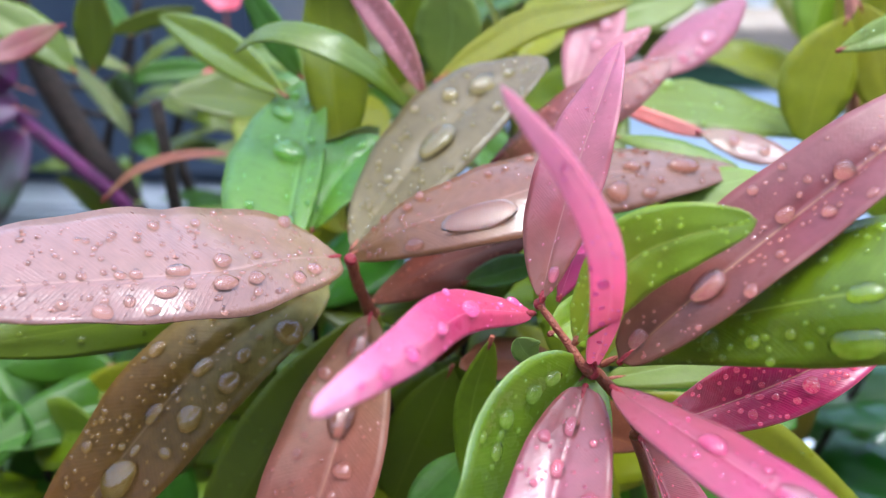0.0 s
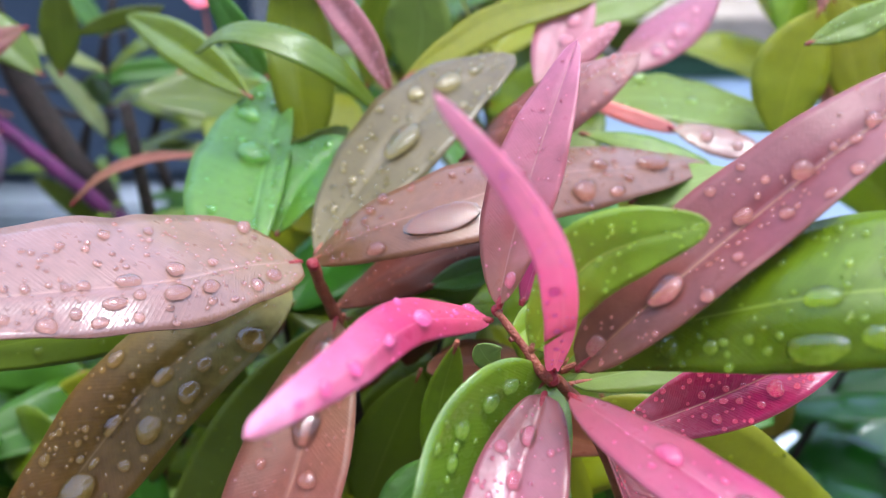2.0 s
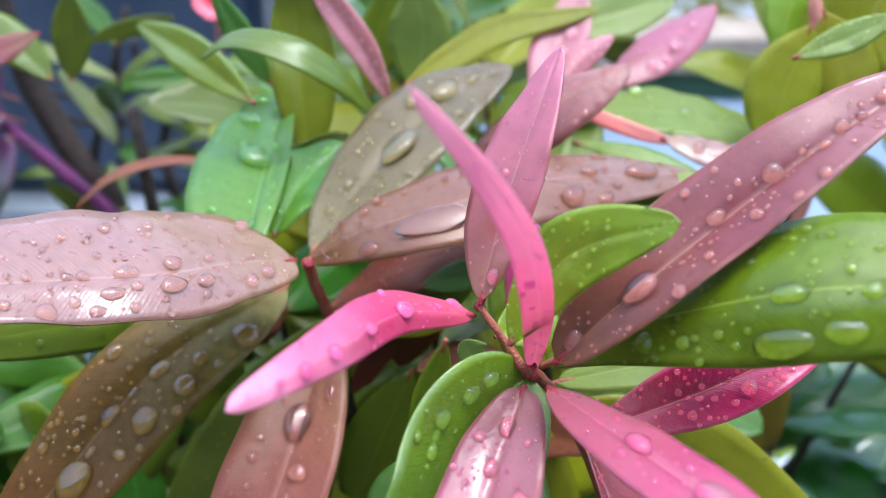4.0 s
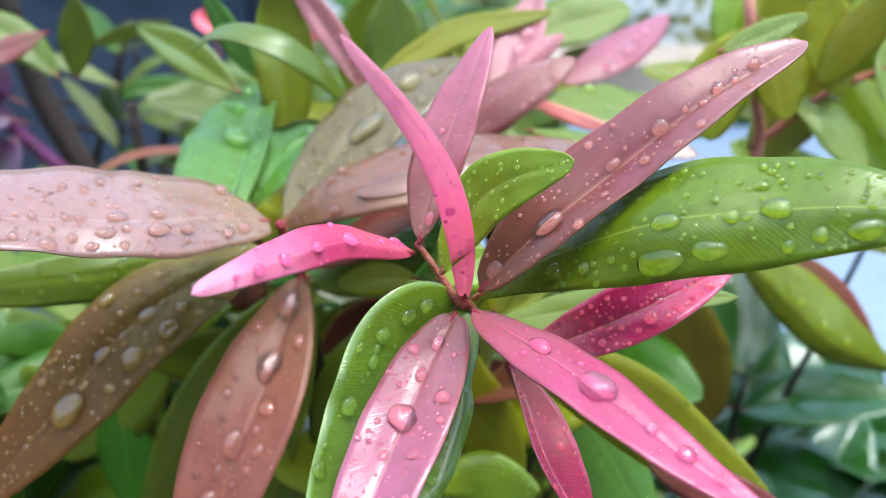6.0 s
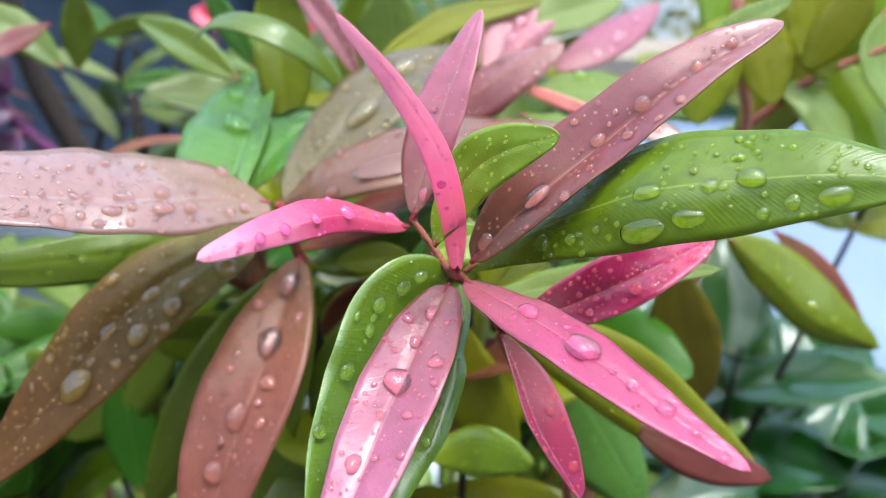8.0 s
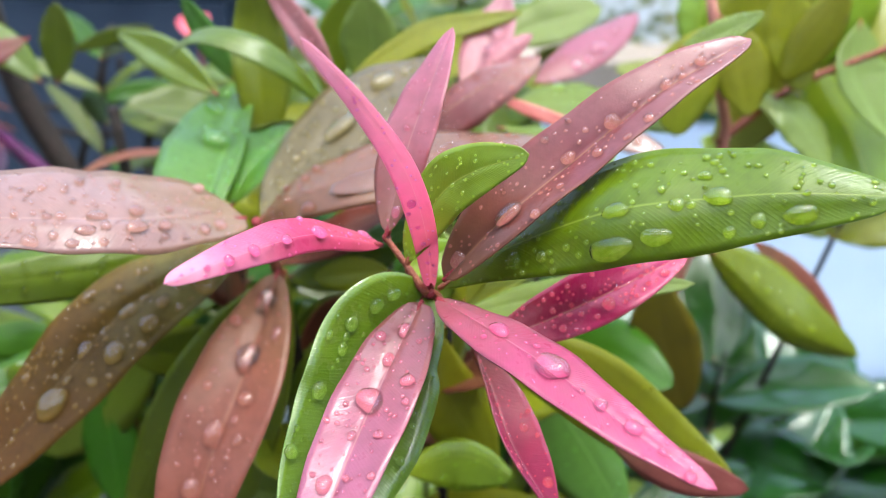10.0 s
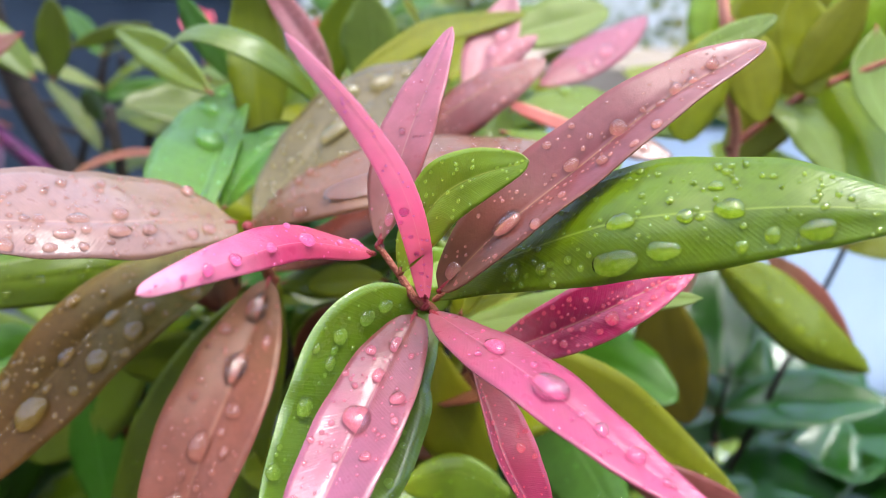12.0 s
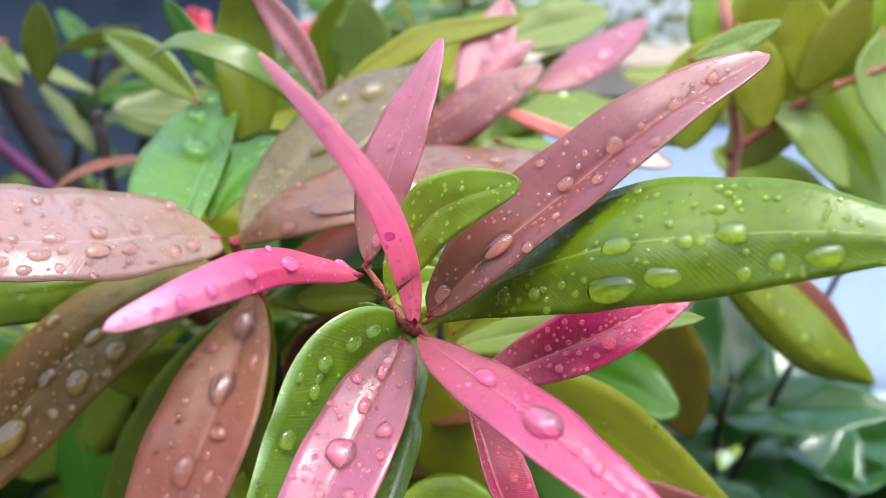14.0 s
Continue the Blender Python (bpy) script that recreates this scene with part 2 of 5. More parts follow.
UNDER = {}
LEAF = {
    "magenta": leaf_mat("magenta_leaf", (0.5, 0.06, 0.14), (0.52, 0.03, 0.16), (0.66, 0.24, 0.38), (0.68, 0.24, 0.34), thin=0.35, speck=0.3, coat=0.55),
    "rosemagenta": leaf_mat("rose_magenta_leaf", (0.3, 0.07, 0.08), (0.34, 0.035, 0.1), (0.42, 0.05, 0.135), (0.5, 0.17, 0.22), thin=0.25, speck=0.3, coat=0.7),
    "crimson": leaf_mat("crimson_leaf", (0.4, 0.05, 0.05), (0.52, 0.012, 0.075), (0.6, 0.03, 0.13), (0.72, 0.36, 0.22), thin=0.15, rough=0.27, coat=0.7, speck=0.35),
    "shinyred": leaf_mat("shiny_red_leaf", (0.42, 0.1, 0.07), (0.56, 0.03, 0.065), (0.62, 0.04, 0.13), (0.7, 0.3, 0.24), thin=0.25, rough=0.2, speck=0.4),
    "pink": leaf_mat("pink_leaf", (0.25, 0.08, 0.06), (0.33, 0.07, 0.1), (0.42, 0.1, 0.18), (0.42, 0.18, 0.16), thin=0.25, speck=0.4, veiny=0.4),
    "rosepale": leaf_mat("pale_rose_leaf", (0.34, 0.1, 0.1), (0.42, 0.12, 0.17), (0.46, 0.16, 0.22), (0.55, 0.28, 0.28), thin=0.45, speck=0.3, coat=0.6),
    "blush": leaf_mat("blush_pink_leaf", (0.5, 0.2, 0.18), (0.6, 0.22, 0.26), (0.62, 0.26, 0.3), (0.66, 0.36, 0.36), thin=0.5, speck=0.3, coat=0.6),
    "coral": leaf_mat("coral_leaf", (0.7, 0.16, 0.1), (0.72, 0.2, 0.13), (0.55, 0.16, 0.12), (0.7, 0.3, 0.2), thin=0.25, speck=0.2),
    "rosy": leaf_mat("rosy_brown_leaf", (0.19, 0.085, 0.045), (0.22, 0.055, 0.054), (0.34, 0.165, 0.155), (0.38, 0.22, 0.1), thin=0.2, speck=0.4, coat=0.4, veiny=0.25),
    "pale": leaf_mat("pale_brown_leaf", (0.21, 0.11, 0.05), (0.225, 0.105, 0.082), (0.225, 0.105, 0.092), (0.32, 0.17, 0.13), thin=0.1, speck=0.35),
    "brown": leaf_mat("brown_leaf", (0.18, 0.08, 0.04), (0.19, 0.06, 0.042), (0.2, 0.06, 0.045), (0.26, 0.11, 0.07), thin=0.18, speck=0.4, coat=0.25),
    "redbrown": leaf_mat("red_brown_leaf", (0.2, 0.07, 0.03), (0.15, 0.042, 0.024), (0.15, 0.04, 0.02), (0.25, 0.1, 0.04), thin=0.22, coat=0.25),
    "olivebrown": leaf_mat("olive_brown_leaf", (0.2, 0.18, 0.05), (0.125, 0.072, 0.012), (0.125, 0.052, 0.01), (0.18, 0.12, 0.04), thin=0.15, speck=0.6, coat=0.15),
    "leafgreen": leaf_mat("green_leaf", (0.15, 0.2, 0.002), (0.112, 0.168, 0.002), (0.1, 0.16, 0.003), (0.28, 0.35, 0.05), thin=0.3, speck=0.5, coat=0.5),
    "bright": leaf_mat("bright_green_leaf", (0.1, 0.2, 0.012), (0.075, 0.18, 0.018), (0.07, 0.17, 0.02), (0.18, 0.34, 0.08), thin=0.25, speck=0.4, coat=0.6, veiny=1.3),
    "paleg": leaf_mat("pale_green_leaf", (0.2, 0.27, 0.03), (0.19, 0.27, 0.04), (0.21, 0.29, 0.05), (0.34, 0.44, 0.14), thin=0.45, rough=0.3, coat=0.5),
    "olive": leaf_mat("olive_leaf", (0.32, 0.32, 0.004), (0.29, 0.3, 0.004), (0.25, 0.28, 0.005), (0.4, 0.4, 0.04), thin=0.6, speck=0.35, coat=0.5),
    "freshgreen": leaf_mat("fresh_green_leaf", (0.14, 0.21, 0.006), (0.115, 0.19, 0.01), (0.12, 0.2, 0.012), (0.26, 0.36, 0.1), thin=0.25, rough=0.26, speck=0.4),
    "yellowg": leaf_mat("yellow_green_leaf", (0.26, 0.34, 0.008), (0.2, 0.3, 0.008), (0.18, 0.28, 0.012), (0.4, 0.44, 0.08), thin=0.3, coat=0.6),
    "deep": leaf_mat("deep_green_leaf", (0.045, 0.12, 0.006), (0.035, 0.1, 0.006), (0.04, 0.11, 0.008), (0.08, 0.2, 0.03), rough=0.3, thin=0.2, coat=0.25),
    "ochre": leaf_mat("ochre_leaf", (0.15, 0.12, 0.004), (0.13, 0.1, 0.004), (0.12, 0.09, 0.004), (0.2, 0.17, 0.02), thin=0.35, coat=0.5),
    "hotpink": leaf_mat("hot_pink_leaf", (0.75, 0.07, 0.3), (0.86, 0.07, 0.42), (0.88, 0.38, 0.62), (0.85, 0.32, 0.52), thin=0.72, speck=0.2, coat=0.5),
    "dull": leaf_mat("dull_olive_leaf", (0.11, 0.15, 0.004), (0.1, 0.14, 0.004), (0.1, 0.13, 0.005), (0.2, 0.24, 0.03), thin=0.35, coat=0.6),
    "greyolive": leaf_mat("grey_olive_leaf", (0.145, 0.115, 0.035), (0.13, 0.1, 0.034), (0.14, 0.105, 0.048), (0.24, 0.18, 0.08), thin=0.15, speck=0.5, coat=0.5),
    "mauve": leaf_mat("mauve_brown_leaf", (0.15, 0.06, 0.02), (0.15, 0.05, 0.028), (0.18, 0.085, 0.06), (0.26, 0.12, 0.09), thin=0.15, speck=0.4, coat=0.65),
    "glossy": leaf_mat("glossy_dark_leaf", (0.025, 0.085, 0.006), (0.02, 0.075, 0.006), (0.022, 0.08, 0.007), (0.035, 0.12, 0.02), rough=0.22, thin=0.15, coat=0.8),
    "moss": leaf_mat("moss_green_leaf", (0.17, 0.2, 0.004), (0.15, 0.19, 0.004), (0.14, 0.18, 0.005), (0.26, 0.3, 0.03), thin=0.3, coat=0.6),
    "purple": leaf_mat("purple_green_leaf", (0.08, 0.01, 0.07), (0.03, 0.06, 0.025), (0.06, 0.02, 0.055), (0.15, 0.03, 0.12), rough=0.35, thin=0.15),
}
WATER, wn_, wl_, wp_ = mat("water")
bent, shine, skin_, edge_ = [wn_.new("ShaderNode" + k) for k in ("BsdfRefraction", "BsdfGlossy", "MixShader", "LayerWeight")]
bent.inputs["IOR"].default_value, bent.inputs["Roughness"].default_value = 1.333, 0.0
shine.inputs["Roughness"].default_value = 0.03
edge_.inputs["Blend"].default_value = 0.5
gloss = math_node(wn_, wl_, "ADD", math_node(wn_, wl_, "MULTIPLY", math_node(wn_, wl_, "POWER", edge_.outputs["Facing"], 3.5), 0.93), 0.055)
for a_, b_ in ((gloss, skin_.inputs[0]), (bent.outputs[0], skin_.inputs[1]), (shine.outputs[0], skin_.inputs[2]), (skin_.outputs[0], wn_["Material Output"].inputs[0])):
    wl_.new(a_, b_)


def lit_wet_spot(tone):
    """The leaf under standing water: no gloss of its own where the water touches it, its colour brightened for light.
    """
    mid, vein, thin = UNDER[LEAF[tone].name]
    light_gain = 1.45  # light gathered under the drop, put into the leaf colour as brightening
    mid, light = tuple(min(0.8, light_gain * a) for a in mid), tuple(min(0.8, light_gain * (0.75 * a + 0.25 * b)) for a, b in zip(mid, vein))
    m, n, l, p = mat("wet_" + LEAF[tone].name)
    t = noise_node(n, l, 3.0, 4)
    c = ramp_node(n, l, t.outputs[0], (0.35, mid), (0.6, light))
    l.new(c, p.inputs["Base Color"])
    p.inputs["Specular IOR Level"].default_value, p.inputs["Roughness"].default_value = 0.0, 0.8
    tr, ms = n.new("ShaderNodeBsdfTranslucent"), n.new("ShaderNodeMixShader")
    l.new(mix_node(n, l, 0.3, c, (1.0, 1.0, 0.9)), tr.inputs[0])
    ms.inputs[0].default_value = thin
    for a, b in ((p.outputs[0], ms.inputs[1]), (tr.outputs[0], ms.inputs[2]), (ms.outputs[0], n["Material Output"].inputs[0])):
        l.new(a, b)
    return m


BARK = plain("dark_wet_bark", (0.012, 0.009, 0.007), (0.04, 0.026, 0.02), 300, 0.75, 0.8)
RED_STEM = plain("red_brown_stem", (0.2, 0.045, 0.03), (0.32, 0.1, 0.05), 500, 0.4, 0.4, fine=2500)
CRIMSON_STEM = plain("crimson_stem", (0.17, 0.015, 0.02), (0.3, 0.03, 0.04), 500, 0.35, 0.4, fine=2500)
PINK_STEM = plain("rosy_stem", (0.4, 0.14, 0.11), (0.5, 0.22, 0.15), 500, 0.4, 0.4, fine=2500)
PURPLE_STEM = plain("purple_stem", (0.04, 0.004, 0.035), (0.11, 0.01, 0.08), 120, 0.35, 0.5, fine=1500)
PAVING = plain("pale_paving", (0.42, 0.47, 0.54), (0.55, 0.6, 0.66), 3, 0.4, 0.3, fine=120)
CONCRETE = plain("wet_concrete", (0.12, 0.135, 0.15), (0.24, 0.26, 0.29), 6, 0.45, 0.4, fine=150)
SOIL = plain("dark_soil", (0.02, 0.015, 0.01), (0.06, 0.045, 0.03), 30, 0.9, 1.0, fine=300)
WALLPAINT = plain("pale_blue_paint", (0.46, 0.55, 0.68), (0.55, 0.63, 0.75), 4, 0.5, 0.2, fine=150)
TIMBER = plain("weathered_timber", (0.2, 0.16, 0.13), (0.34, 0.28, 0.23), 14, 0.7, 0.6, fine=200)
GREENBAND = plain("dark_green_paint", (0.02, 0.06, 0.035), (0.035, 0.085, 0.05), 8, 0.5, 0.3)
WHITE = plain("white_render", (0.7, 0.72, 0.74), (0.78, 0.79, 0.8), 5, 0.6, 0.2)
BEIGE_RENDER = plain("beige_render", (0.5, 0.44, 0.37), (0.6, 0.54, 0.46), 4, 0.8, 0.4)
SLATE = plain("slate_blue_plastic", (0.03, 0.042, 0.07), (0.06, 0.08, 0.12), 10, 0.4, 0.2)
PETAL = plain("coral_red_petal", (0.62, 0.05, 0.09), (0.7, 0.16, 0.2), 60, 0.5, 0.2)
PALEPETAL = plain("pale_pink_petal", (0.75, 0.5, 0.5), (0.82, 0.62, 0.6), 60, 0.5, 0.2)


# ---- building blocks ----
def cm(x, y, z):
    """Centimetres from the first eye, one metre over the ground."""
    return Vector((x / 100, y / 100, 1 + z / 100))


def part(name, bm, material, parent, label=""):
    me = bpy.data.meshes.new(name)
    bm.to_mesh(me)
    bm.free()
    me.materials.append(material)
    ob = new(name, me)
    ob.parent = parent
    return tagged(ob, label)


def box_bm(x0, x1, y0, y1, z0, z1, bevel=0.004):
    bm = bmesh.new()
    bmesh.ops.create_cube(bm, size=1)
    for v in bm.verts:
        v.co = Vector(((x0 + x1) / 2 + v.co.x * (x1 - x0), (y0 + y1) / 2 + v.co.y * (y1 - y0), (z0 + z1) / 2 + v.co.z * (z1 - z0)))
    if bevel:
        bmesh.ops.bevel(bm, geom=bm.edges[:], offset=bevel, segments=2, affect="EDGES")
    return bm


def tube_bm(points, radii, sides=10, knots=0.0, seed=0):
    """A tapered, slightly knotty stem through points (metres)."""
    n = 8 * (len(points) - 1) + 1
    c = spline([tuple(p) for p in points], n)
    rad = np.interp(np.linspace(0, 1, n), np.linspace(0, 1, len(radii)), radii)
    tan = np.gradient(c, axis=0)
    tan /= np.linalg.norm(tan, axis=1)[:, None] + 1e-12
    side = np.cross(tan[0], (0.3, 0.5, 0.81))
    side /= np.linalg.norm(side)
    bm, rings = bmesh.new(), []
    for i in range(n):
        if i:
            side = turned(side, tan[i - 1], tan[i])
        other = np.cross(tan[i], side)
        ring = []
        for k in range(sides):
            a = 2 * math.pi * k / sides
            r = rad[i] * (1 + knots * math.sin(3 * a + i * 1.3 + seed) + knots * math.sin(i * 0.9 + seed))
            ring.append(bm.verts.new(c[i] + r * (side * math.cos(a) + other * math.sin(a))))
        rings.append(ring)
    for a, b in zip(rings, rings[1:]):
        for k in range(sides):
            bm.faces.new((a[k], a[(k + 1) % sides], b[(k + 1) % sides], b[k])).smooth = True
    bm.faces.new(rings[0][::-1])
    bm.faces.new(rings[-1])
    return bm


LEAVES, TONE, SPOT = {}, {}, {}


def leaf_mesh(g, nor, material, thick):
    nu, nv = g.shape[0] - 1, g.shape[1] - 1
    low = g - nor * thick
    verts = np.concatenate([g.reshape(-1, 3), low.reshape(-1, 3)]) / 100 + (0, 0, 1)
    k, off = nv + 1, (nu + 1) * (nv + 1)
    faces = []
    for i in range(nu):
        for j in range(nv):
            a = i * k + j
            faces.append((a, a + 1, a + k + 1, a + k))
            faces.append((off + a, off + a + k, off + a + k + 1, off + a + 1))
    loop = [i * k for i in range(nu + 1)] + [nu * k + j for j in range(1, nv + 1)] + [i * k + nv for i in range(nu - 1, -1, -1)] + [j for j in range(nv - 1, 0, -1)]
    for a, b in zip(loop, loop[1:] + loop[:1]):
        faces.append((a, b, b + off, a + off))
    me = bpy.data.meshes.new("leaf")
    me.from_pydata([tuple(v) for v in verts], [], faces)
    uv = me.uv_layers.new(name="blade")
    for lo in me.loops:
        w = lo.vertex_index % off
        uv.data[lo.index].uv = ((w // k) / nu, (w % k) / nv)
    for f in me.polygons:
        f.use_smooth = True
    me.materials.append(material)
    bm = bmesh.new()
    bm.from_mesh(me)
    bmesh.ops.recalc_face_normals(bm, faces=bm.faces[:])
    bm.to_mesh(me)
    bm.free()
    return me


def leaf(key, plant, tone, mids, left, right, wu=0.45, full=0.85, cup=0.0, twist=0.0, wave=0.03, label="", fine=True, node=None):
    """One leaf (centimetres) with its leaf stalk, a part of its plant."""
    g, nor = blade(mids, left, right, wu, full, cup, twist, wave, 52 if fine else 24, 14 if fine else 8, len(LEAVES))
    ob = new("leaf", leaf_mesh(g, nor, LEAF[tone], 0.028))
    ob.parent = plant
    tagged(ob, label)
    mid = g.shape[1] // 2
    m0, m1 = np.array(mids[0], float) - nor[1, mid] * 0.03, g[3, mid] - nor[3, mid] * 0.05
    start = np.array(node, float) if node else m0 - (m1 - m0) / np.linalg.norm(m1 - m0) * 0.05
    red = tone in ("magenta", "rosemagenta", "hotpink", "crimson", "shinyred", "pink", "blush", "rosy", "pale", "brown", "rosepale")
    part("leaf_stalk", tube_bm([cm(*start), cm(*((start + m0) / 2)), cm(*m0), cm(*m1)], [0.0004, 0.0006, 0.0005, 0.0002], 7), CRIMSON_STEM if red else RED_STEM, ob)
    LEAVES[key], TONE[key] = (ob, g, nor), tone
    return ob


def dome_mesh(seed, high):
    """A water drop one across each way: a rounded dome with an uneven rim."""
    rnd = random.Random(seed)
    ph = [rnd.uniform(0, 6.28) for _ in range(4)]
    n, rings = 20, 9
    vs, fs = [(0, 0, high)], []
    for r in range(1, rings + 2):
        a = min(1.0, r / rings) * 2.0
        rad, z = math.sin(a) ** 0.85, high * (math.cos(a) + 0.416) / 1.416 if r <= rings else -0.16
        for k in range(n):
            t = 2 * math.pi * k / n
            wob = 1 + 0.05 * math.sin(2 * t + ph[0]) + 0.05 * math.sin(3 * t + ph[1]) + 0.025 * math.sin(5 * t + ph[2])
            vs.append((rad * wob * math.cos(t), rad * wob * math.sin(t), z))
    for k in range(n):
        fs.append((0, 1 + k, 1 + (k + 1) % n))
    for r in range(rings):
        for k in range(n):
            a, b = 1 + r * n, 1 + (r + 1) * n
            fs.append((a + k, b + k, b + (k + 1) % n, a + (k + 1) % n))
    foot = len(vs)
    for k in range(n):
        x, y, z = vs[1 + (rings - 1) * n + k]
        vs.append((x * 0.97, y * 0.97, 0.03))
    vs.append((0, 0, 0.05))
    fs += [(foot + n, foot + k, foot + (k + 1) % n) for k in range(n)]
    return vs, fs


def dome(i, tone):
    """One of the eight drop meshes over a wet spot of the leaf's tone, brightened as if lit through the water."""
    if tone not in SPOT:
        SPOT[tone] = (lit_wet_spot(tone), {})
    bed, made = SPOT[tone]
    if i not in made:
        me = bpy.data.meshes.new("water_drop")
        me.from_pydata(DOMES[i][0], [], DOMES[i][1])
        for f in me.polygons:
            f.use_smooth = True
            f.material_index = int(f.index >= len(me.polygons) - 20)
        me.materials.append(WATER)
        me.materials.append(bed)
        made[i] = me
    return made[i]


DOMES = [dome_mesh(i, 0.8 + 0.07 * (i % 3)) for i in range(8)]


def seat(key, u, v):
    """Place, normal and the midrib's way on a leaf, u from base to tip, v from -1 to 1 across."""
    ob, g, nor = LEAVES[key]
    nu, nv = g.shape[0] - 1, g.shape[1] - 1
    fi, fj = min(max(u, 0), 0.999) * nu, min(max((v + 1) / 2, 0), 0.999) * nv
    i, j = int(fi), int(fj)
    a, b = fi - i, fj - j
    at = lambda q: (q[i, j] * (1 - a) + q[i + 1, j] * a) * (1 - b) + (q[i, j + 1] * (1 - a) + q[i + 1, j + 1] * a) * b
    way = g[i + 1, j] - g[i, j]
    return at(g), at(nor), way / np.linalg.norm(way)


def seated(key, u, v, r, long, turn, flat):
    p, nz, wx = seat(key, u, v)
    nz = nz / np.linalg.norm(nz)
    if key in HANGING:
        p, nz = p - nz * 0.03, -nz
    wx = wx - (wx @ nz) * nz
    wx /= np.linalg.norm(wx)
    wy = np.cross(nz, wx)
    c, s = math.cos(math.radians(turn)), math.sin(math.radians(turn))
    x, y = wx * c + wy * s, wy * c - wx * s
    m = np.eye(4)
    m[:3, 0], m[:3, 1], m[:3, 2], m[:3, 3] = x * r * long, y * r, nz * r * flat, p
    m[:3] /= 100
    m[2, 3] += 1
    return Matrix(m.tolist())


DROPS, WET = [], {}
HANGING = {"F3"}  # leaves whose drops cling to the lower face


def drops(key, label, *spots):
    """Single drops on a leaf: (u, v, radius in cm, length over breadth, turn in degrees)."""
    for u, v, r, long, turn in spots:
        k = len(DROPS)
        ob = new("water_drop", dome(k % 8, TONE[key]))
        ob.matrix_basis = seated(key, u, v, r, long, turn, min(1.0, 1.15 - 1.1 * r) * (0.4 if long > 2.2 else 1.0))
        WET.setdefault(key, []).append((ob.matrix_basis.translation, r * max(1, long) / 100))
        DROPS.append(tagged(ob, "clear water drop resting on the " + label, "water drop", "water drops on the leaves"))


def sprinkle(key, count, small, large, seed=0, u0=0.04, u1=0.97):
    """Fine beads of water over a leaf, joined into one part."""
    rnd = random.Random(seed * 77 + 5)
    vs, fs, beds = [], [], []
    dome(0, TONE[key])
    for _ in range(count):
        r = small + (large - small) * rnd.random() ** 2
        m = seated(key, rnd.uniform(u0, u1), rnd.uniform(-0.93, 0.93), r, rnd.uniform(1.0, 1.35), rnd.uniform(-40, 40), 1.0)
        if any((m.translation - q).length < (e + r / 100) * 1.05 for q, e in WET.setdefault(key, [])):
            continue
        WET[key].append((m.translation, r / 100))
        dv, _ = DOMES[rnd.randrange(8)]
        keep = [0] + [1 + q * 20 + k for q in (2, 5, 8, 9) for k in range(0, 20, 2)] + [201 + k for k in range(0, 20, 2)] + [221]
        base = len(vs)
        for q in keep:
            vs.append(tuple(m @ Vector(dv[q])))
        for k in range(10):
            fs.append((base, base + 1 + k, base + 1 + (k + 1) % 10))
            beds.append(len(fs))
            fs.append((base + 51, base + 41 + k, base + 41 + (k + 1) % 10))
            for q in range(3):
                a, b = base + 1 + q * 10, base + 11 + q * 10
                fs.append((a + k, b + k, b + (k + 1) % 10, a + (k + 1) % 10))
    me = bpy.data.meshes.new("droplet_cover")
    me.from_pydata(vs, [], fs)
    for f in me.polygons:
        f.use_smooth = True
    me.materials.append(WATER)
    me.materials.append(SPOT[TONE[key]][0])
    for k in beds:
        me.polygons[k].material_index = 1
    ob = new("droplet_cover", me)
    ob.parent = LEAVES[key][0]
    tagged(ob, "fine beads of rain water", kind="stuff")


def root(name, label, category, group=""):
    """A plant's Empty; its parts are given in world places."""
    return tagged(new(name), label, category, group)


# ---- the garden round the shrub ----
bm = bmesh.new()
bmesh.ops.create_grid(bm, x_segments=60, y_segments=60, size=60)
for v in bm.verts:
    v.co.z = 0.01 * noise.noise(v.co * 0.3)
    if abs(v.co.x) < 1.9 and abs(v.co.y - 0.4) < 1.9:
        v.co.z = -0.012
ground = tagged(part("ground", bm, SOIL, None), "dark wet garden soil around the shrub", "ground", kind="structure")

wall = root("garden_wall", "low pale blue painted wall with timber capping", "wall")
wall["kind"] = "structure"
part("wall_face", box_bm(-2.4, 3.0, 1.62, 1.80, -0.02, 0.60), WALLPAINT, wall)
part("band", box_bm(-2.4, 3.0, 1.612, 1.81, 0.603, 0.655), GREENBAND, wall, "dark green painted band")
part("capping", box_bm(-2.42, 3.02, 1.58, 1.84, 0.658, 0.72), TIMBER, wall, "weathered timber capping")

house = root("house_wall", "plain white rendered house wall behind the garden", "wall")
house["kind"] = "structure"
part("wall_face", box_bm(-6.0, 6.0, 4.2, 4.4, -0.02, 2.6, 0.01), WHITE, house)

# unseen wall behind the camera, added to block low sky and bounce light
back = root("unseen_back_wall", "unseen beige rendered wall with overhang, added to block sky and bounce light", "house")
back["kind"] = "structure"
part("wall_face", box_bm(-5.0, 5.0, -2.75, -2.55, -0.02, 2.5, 0.01), BEIGE_RENDER, back)
part("eave", box_bm(-5.0, 5.0, -2.8, -1.9, 2.503, 2.62, 0.01), TIMBER, back)

for k in range(7):
    for q in range(2):
        slab = part("paving_slab", box_bm(-2.1 + 0.6 * k + 0.004, -1.5 + 0.6 * k - 0.004, 0.42 + 0.59 * q + 0.004, 1.01 + 0.59 * q - 0.004, -0.03, 0.03, 0.006), PAVING, None)
        tagged(slab, "pale grey wet concrete paving slab", "paving slab", "paving slabs", "structure")


